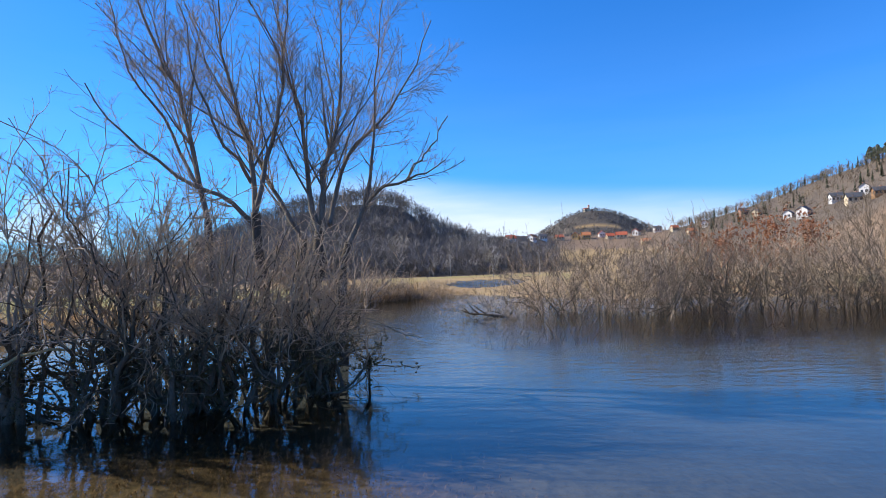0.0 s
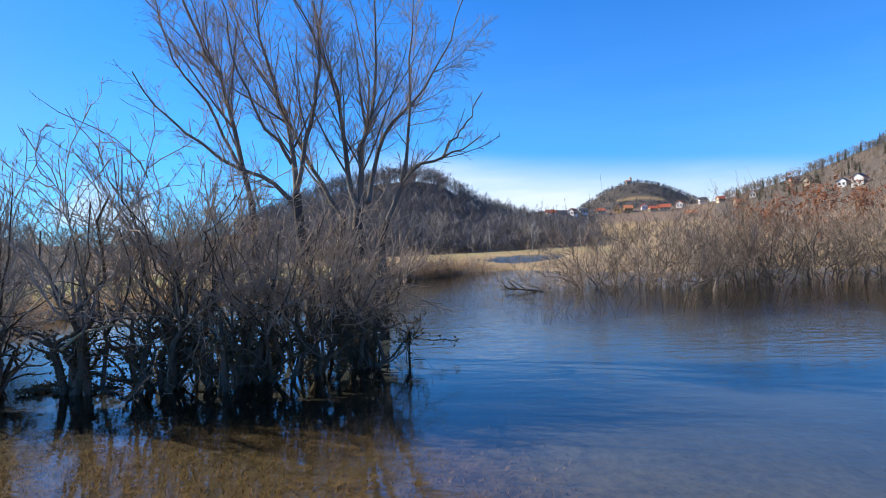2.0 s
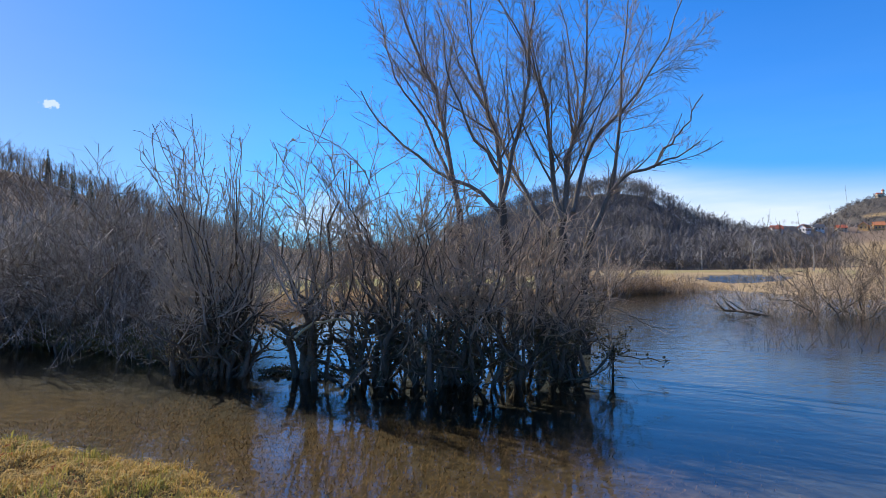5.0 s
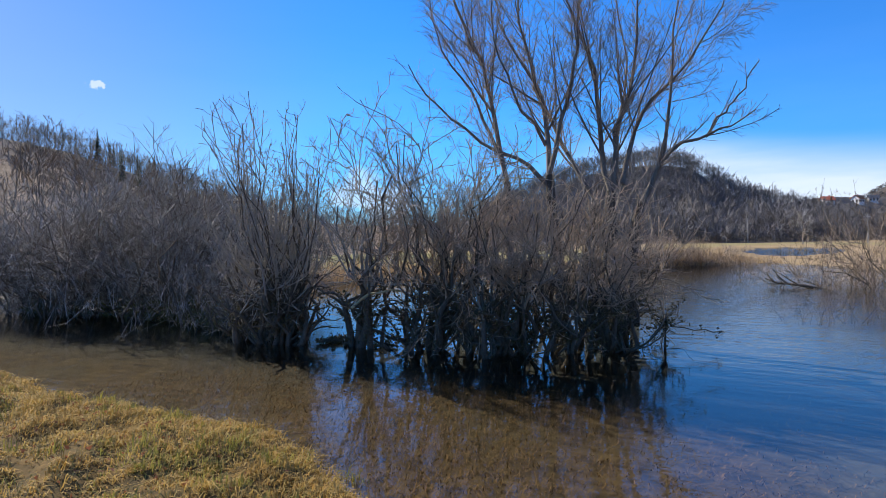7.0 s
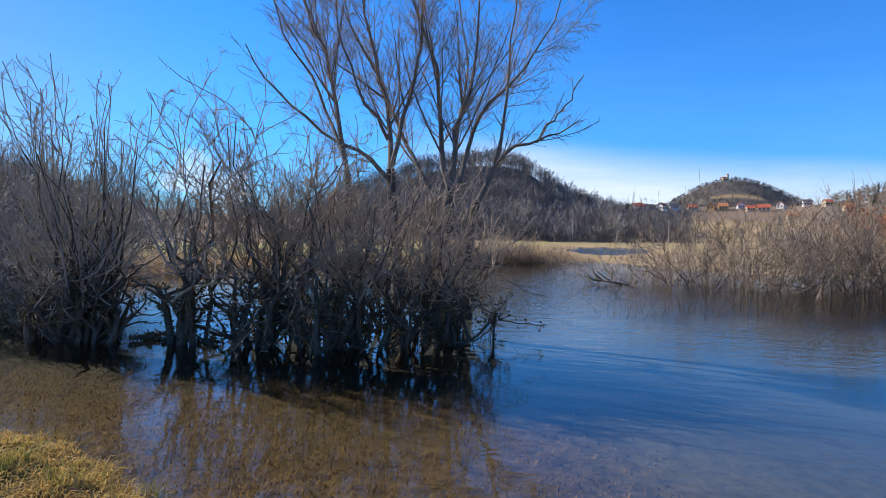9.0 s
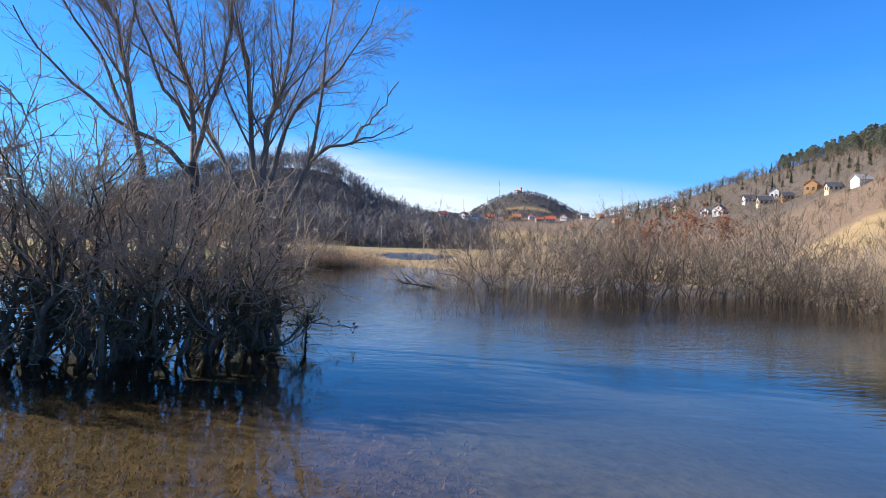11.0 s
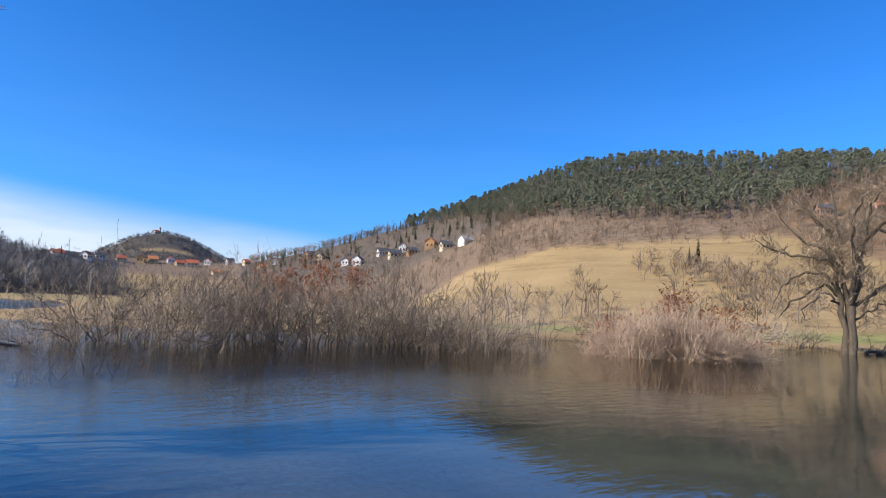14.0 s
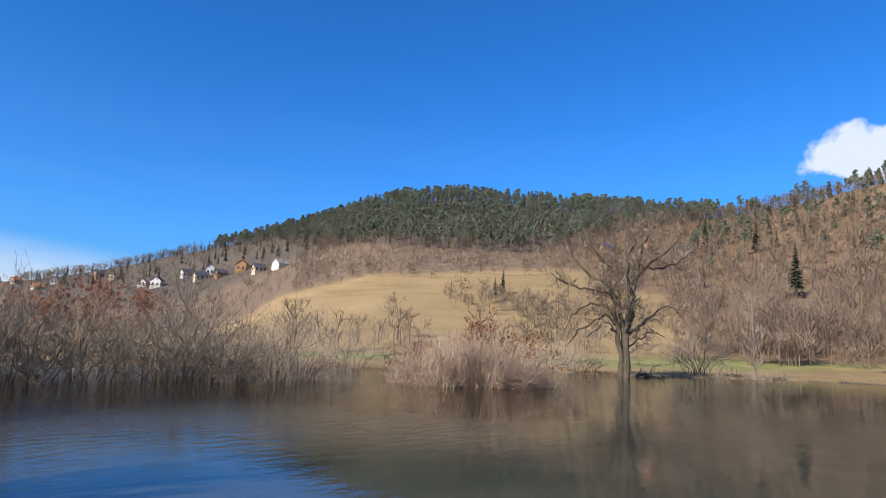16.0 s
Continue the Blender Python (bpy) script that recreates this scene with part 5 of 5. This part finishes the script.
# ---------------------------------------------------------------- thicket in front of it
def drowned_shrub(rng, az, r, h, stems, wide, label, n1=30, n2=260, n3=1200, mossy=420, lean=0.3, tw=None, base=0.046, fan=36):
    x, y = spot(az, r)
    ob = thing("willow_shrub", (x, y, 0), 0, label=label, category="shrub", group="drowned thicket")
    lines, radii = [], []
    for k in range(stems):
        a = rng.uniform(0, 2 * np.pi)
        bx, by = rng.normal(0, wide * 0.30), rng.normal(0, wide * 0.2)
        b = math.atan2(by, bx) + rng.normal(0, 0.6)
        hh = h * rng.uniform(0.6, 0.92)
        o = lean * hh * rng.uniform(0.1, 1.0)
        lines.append(bent(rng, [(bx, by, -0.6), (bx + math.cos(a) * 0.16, by + math.sin(a) * 0.16, hh * 0.2), (bx + math.cos(b) * o * 0.4, by + math.sin(b) * o * 0.4, hh * 0.55), (bx + math.cos(b) * o, by + math.sin(b) * o, hh)], 10, 0.085))
        knobs = 1 + 0.22 * rng.normal(size=10)
        radii.append(base * rng.uniform(0.7, 1.25) * (0.14 + 1.1 * np.linspace(1, 0, 10) ** 1.7) * np.clip(knobs, 0.7, 1.5))
    P0, R0 = np.array(lines), np.array(radii)
    for k in range(stems):
        part("stem", tubes(Geo(), P0[k:k + 1], R0[k:k + 1], 8), M_DARK, ob)
    # short crooked low limbs, some of them lying over the water
    low, rl = grow(rng, P0[:, :5], R0[:, :5], stems * 4, 0.36, 1, 48, 20, (0.35, 1.0), 7, 0.6, 0.05, 0.36, 0.010, 0.4)
    low[:, :, 2] = np.maximum(low[:, :, 2], -0.1)
    part("low_branchwork", tubes(Geo(), low, rl, 6), M_DARK, ob)
    twig = Geo()
    p1, r1 = grow(rng, P0, R0, n1, 0.36, 1, fan, 14, (0.28, 0.52), 7, 0.7, 0.07 + (36 - fan) * 0.006, 0.20 - (36 - fan) * 0.007, 0.008)
    tubes(twig, p1, r1, 5)
    p2, r2 = grow(rng, np.concatenate([p1, low[::7]]), np.concatenate([r1, rl[::7]]), n2, 0.15, 1, 48, 17, (0.22, 0.5), 5, 0.6, 0.06, 0.24, 0.0052)
    tubes(twig, p2, r2, 3)
    p3, r3 = grow(rng, p2, r2, int(n3 * 1.7), 0.12, 1, 52, 17, (0.2, 0.5), 3, 0.65, 0.06, 0.24, 0.0034, 0.5)
    tubes(twig, p3, r3, 2)
    part("crown", twig, tw or M_BUSHTWIG, ob, "fine brown twigs")
    if mossy:
        pts = np.concatenate([along(low, int(mossy * 0.65), rng), along(P0[:, :5], int(mossy * 0.35), rng)])
        pts = np.repeat(pts[(pts[:, 2] > 0.02) & (pts[:, 2] < rng.gamma(3.0, 0.22, len(pts)))], 6, 0)
        tagged(part("moss", leaves(Geo(), rng, pts, 0.026, np.array([0.035, 0.035, 0.045])), M_MOSS, ob, "dark moss and flood debris on low limbs"), "dark moss and flood debris on low limbs", kind="stuff")
    return ob


def thicket():
    rng = np.random.default_rng(8)
    A = "dark many-stemmed leafless willow shrub rooted in the water"
    B = "slender twin-stemmed leafless shrub with mossy foot in the water"
    D = "low tangled brown shrub standing in the flood water"
    drowned_shrub(rng, 43.4, 9.9, 3.3, 22, 0.5, A, 170, 900, 1500, 700, 0.32, tw=M_SCRUB, base=0.046, fan=20)
    drowned_shrub(rng, 46.8, 10.4, 2.0, 6, 0.7, A, 30, 220, 500, 300, 0.4, tw=M_SCRUB)
    drowned_shrub(rng, 37.4, 9.4, 2.5, 2, 0.12, B, 16, 110, 380, 420, 0.22, tw=M_SCRUB, base=0.066)
    drowned_shrub(rng, 36.0, 9.1, 3.0, 2, 0.14, B, 24, 160, 480, 420, 0.22, tw=M_SCRUB, base=0.070)
    for az, r, h, st, wd, kind in ((32.4, 8.8, 3.1, 5, 0.5, A), (30.2, 8.7, 3.45, 7, 0.6, A), (27.6, 8.6, 3.35, 6, 0.6, A), (25.0, 8.5, 3.0, 6, 0.65, A), (22.4, 8.4, 2.7, 6, 0.7, D), (19.6, 8.5, 2.55, 7, 0.7, D),
                                   (17.0, 8.6, 2.4, 7, 0.7, D), (14.6, 9.0, 2.2, 7, 0.7, D), (12.2, 9.4, 1.9, 7, 0.6, D), (28.8, 10.2, 3.0, 4, 0.8, A), (23.2, 10.3, 2.7, 4, 0.8, D), (18.2, 10.2, 2.55, 4, 0.8, D), (14.2, 10.5, 2.3, 5, 0.8, D)):
        thin = 0.85 if kind is D else 1.0
        drowned_shrub(rng, az, r, h, st, wd, kind, int(40 * thin), int(340 * thin), int(1050 * thin), 420, 0.42, base=0.040)

    x, y = spot(34.4, 8.7)
    ob = thing("dead_branch", (x, y, 0), 33.6, label="pale arching dead branch hung over the water", category="branch")
    p = bent(rng, [(-0.50, 0.1, 0.62), (-0.2, 0.05, 0.82), (0.15, 0, 0.86), (0.5, 0.1, 0.74), (0.8, 0.3, 0.5)], 10, 0.015)
    part("limb", tubes(Geo(), p[None], np.linspace(0.022, 0.01, 10)[None], 6), M_STRAW, ob)
    for az, r in ((39.6, 9.6), (38.6, 9.8), (34.6, 9.0)):
        x, y = spot(az, r)
        ob = thing("drift_clump", (x, y, 0.02), az, label="dark mossy drift clump caught in the shallows", category="debris")
        p = bent(rng, [(-0.2, 0, 0), (0, 0.03, 0.03), (0.2, 0, 0.01)], 7, 0.012)
        part("stick", tubes(Geo(), p[None], np.array([[0.012, 0.02, 0.028, 0.03, 0.026, 0.02, 0.01]]), 7), M_DARK, ob)
        tagged(part("moss", leaves(Geo(), rng, along(p[None], 160, rng), 0.03, 0.03), M_MOSS, ob), kind="stuff")


thicket()


# ---------------------------------------------------------------- reeds and grass
def blades(rng, x, y, z, h, width, bend):
    """Narrow tapering blades, each bowed over."""
    n = len(x)
    a = rng.uniform(0, 2 * np.pi, n)
    o = np.stack([np.cos(a), np.sin(a)], -1) * (h * bend * rng.uniform(0.1, 1.2, n))[:, None]
    P = np.empty((n, 3, 3))
    P[:, 0] = np.stack([x, y, z], -1)
    P[:, 1] = np.stack([x + o[:, 0] * 0.35, y + o[:, 1] * 0.35, z + h * 0.6], -1)
    P[:, 2] = np.stack([x + o[:, 0], y + o[:, 1], z + h * (1 - 0.35 * bend)], -1)
    R = np.stack([np.full(n, width), np.full(n, width * 0.75), np.full(n, width * 0.1)], -1)
    return tubes(Geo(), P, R, 2)


def grasses():
    rng = np.random.default_rng(14)

    def sector(n, a0, a1, f):
        az = rng.uniform(a0, a1, n)
        far = f(n)
        r = shore_r(az) + far
        x, y = -np.sin(np.radians(az)) * r, np.cos(np.radians(az)) * r
        return x, y, height(x, y)

    x, y, z = sector(15000, -1.0, 15, lambda n: rng.gamma(1.6, 2.6, n) - 0.8)
    lump = 0.45 + 0.75 * np.abs(np.sin(x * 0.83 + 1.3 * np.sin(y * 0.41)) * np.sin(y * 0.57 + x * 0.31))
    taper = np.clip((np.degrees(np.arctan2(-x, y)) - 0.2) / 5.0, 0.16, 1)
    tagged(new("reeds", blades(rng, x, y, z - 0.05, rng.uniform(0.6, 1.7, len(x)) * lump * taper, 0.011, 0.5).mesh("reeds", M_REED)), "dry golden reeds along the far shore", "reeds", kind="stuff")
    x, y, z = sector(6500, 13, 46, lambda n: rng.gamma(1.6, 2.0, n) - 0.4)
    tagged(new("reeds", blades(rng, x, y, z - 0.05, rng.uniform(0.4, 1.0, len(x)), 0.010, 0.4).mesh("reeds", M_REED)), "dry reeds behind the drowned thicket", "reeds", kind="stuff")
    x, y, z = sector(12000, -90, -27, lambda n: rng.gamma(1.4, 1.6, n) - 0.3)
    tagged(new("reeds", blades(rng, x, y, z - 0.03, rng.uniform(0.06, 0.28, len(x)), 0.007, 0.7).mesh("reeds", M_REED)), "short dry grass along the meadow shore", "grass", kind="stuff")
    # near bank: tufted, matted winter grass
    n = 2000
    cx = rng.uniform(-9.0, 0.2, n)
    cy = bank_y(cx) + 0.12 - rng.gamma(1.6, 0.8, n)
    k = rng.integers(20, 48, n)
    wide = rng.uniform(0.04, 0.085, n)
    fresh = np.repeat(rng.uniform(size=n) < 0.12 + 0.2 * np.sin(cx * 1.7 + 1) * np.sin(cy * 2.9), k)
    ax, ay = rng.normal(0, 1, k.sum()), rng.normal(0, 1, k.sum())
    lush = np.repeat(rng.uniform(0.6, 1.5, n), k) * (0.45 + 0.9 * np.exp(-(ax**2 + ay**2) / 1.6))
    tx, ty = np.repeat(cx, k) + ax * np.repeat(wide, k), np.repeat(cy, k) + ay * np.repeat(wide, k)
    _, _, far, near = shores(tx, ty)
    for sel, m, lab, hh, bow in ((~fresh & (near > -0.1), M_BLADE, "matted golden winter grass on the near bank", (0.035, 0.085), 1.5), (fresh & (near > -0.35), M_GREEN, "fresh green grass blades on the near bank", (0.04, 0.11), 0.9)):
        xs, ys, tall = tx[sel], ty[sel], lush[sel]
        tagged(new("grass", blades(rng, xs, ys, height(xs, ys) - 0.01, rng.uniform(*hh, len(xs)) * tall, 0.0042, bow).mesh("grass", m)), lab, "grass", kind="stuff")
    # dead leaves lying in the grass
    xs = rng.uniform(-9, 0.2, 900)
    ys = bank_y(xs) - 0.2 - rng.gamma(1.5, 0.8, 900)
    tagged(new("leaf_litter", leaves(Geo(), rng, np.stack([xs, ys, height(xs, ys) + 0.02], -1), 0.022, 0.01).mesh("leaf_litter", M_RUST)), "dead brown leaves in the bank grass", "leaves", kind="stuff")
    # bramble at the foot of the bank scrub
    az, rr = rng.uniform(44.5, 63, 5200), 0
    rr = shore_r(az) + rng.gamma(1.5, 0.6, 5200) - 0.3
    xs, ys = -np.sin(np.radians(az)) * rr, np.cos(np.radians(az)) * rr
    hump = np.abs(np.sin(az * 2.3)) * 0.45 + 0.05
    tagged(new("bramble", leaves(Geo(), rng, np.stack([xs, ys, np.maximum(height(xs, ys), 0) + hump * rng.uniform(0, 1, 5200)], -1), 0.045, 0.05).mesh("bramble", M_BRAMBLE)), "dark green bramble trailing over the bank", "bramble", kind="stuff")
    # drowned grass on the shallow bed
    xs = -7 + 7.6 * rng.uniform(0, 1, 16000) ** 0.8
    ys = bank_y(xs) + rng.gamma(1.5, 1.2, 16000)
    _, _, far, near = shores(xs, ys)
    ok = near < 0
    xs, ys = xs[ok], ys[ok]
    tagged(new("drowned_grass", blades(rng, xs, ys, height(xs, ys) - 0.01, rng.uniform(0.025, 0.07, len(xs)), 0.004, 2.6).mesh("drowned_grass", M_DROWNED)), "brown drowned grass on the shallow lake bed", "grass", kind="stuff")


grasses()
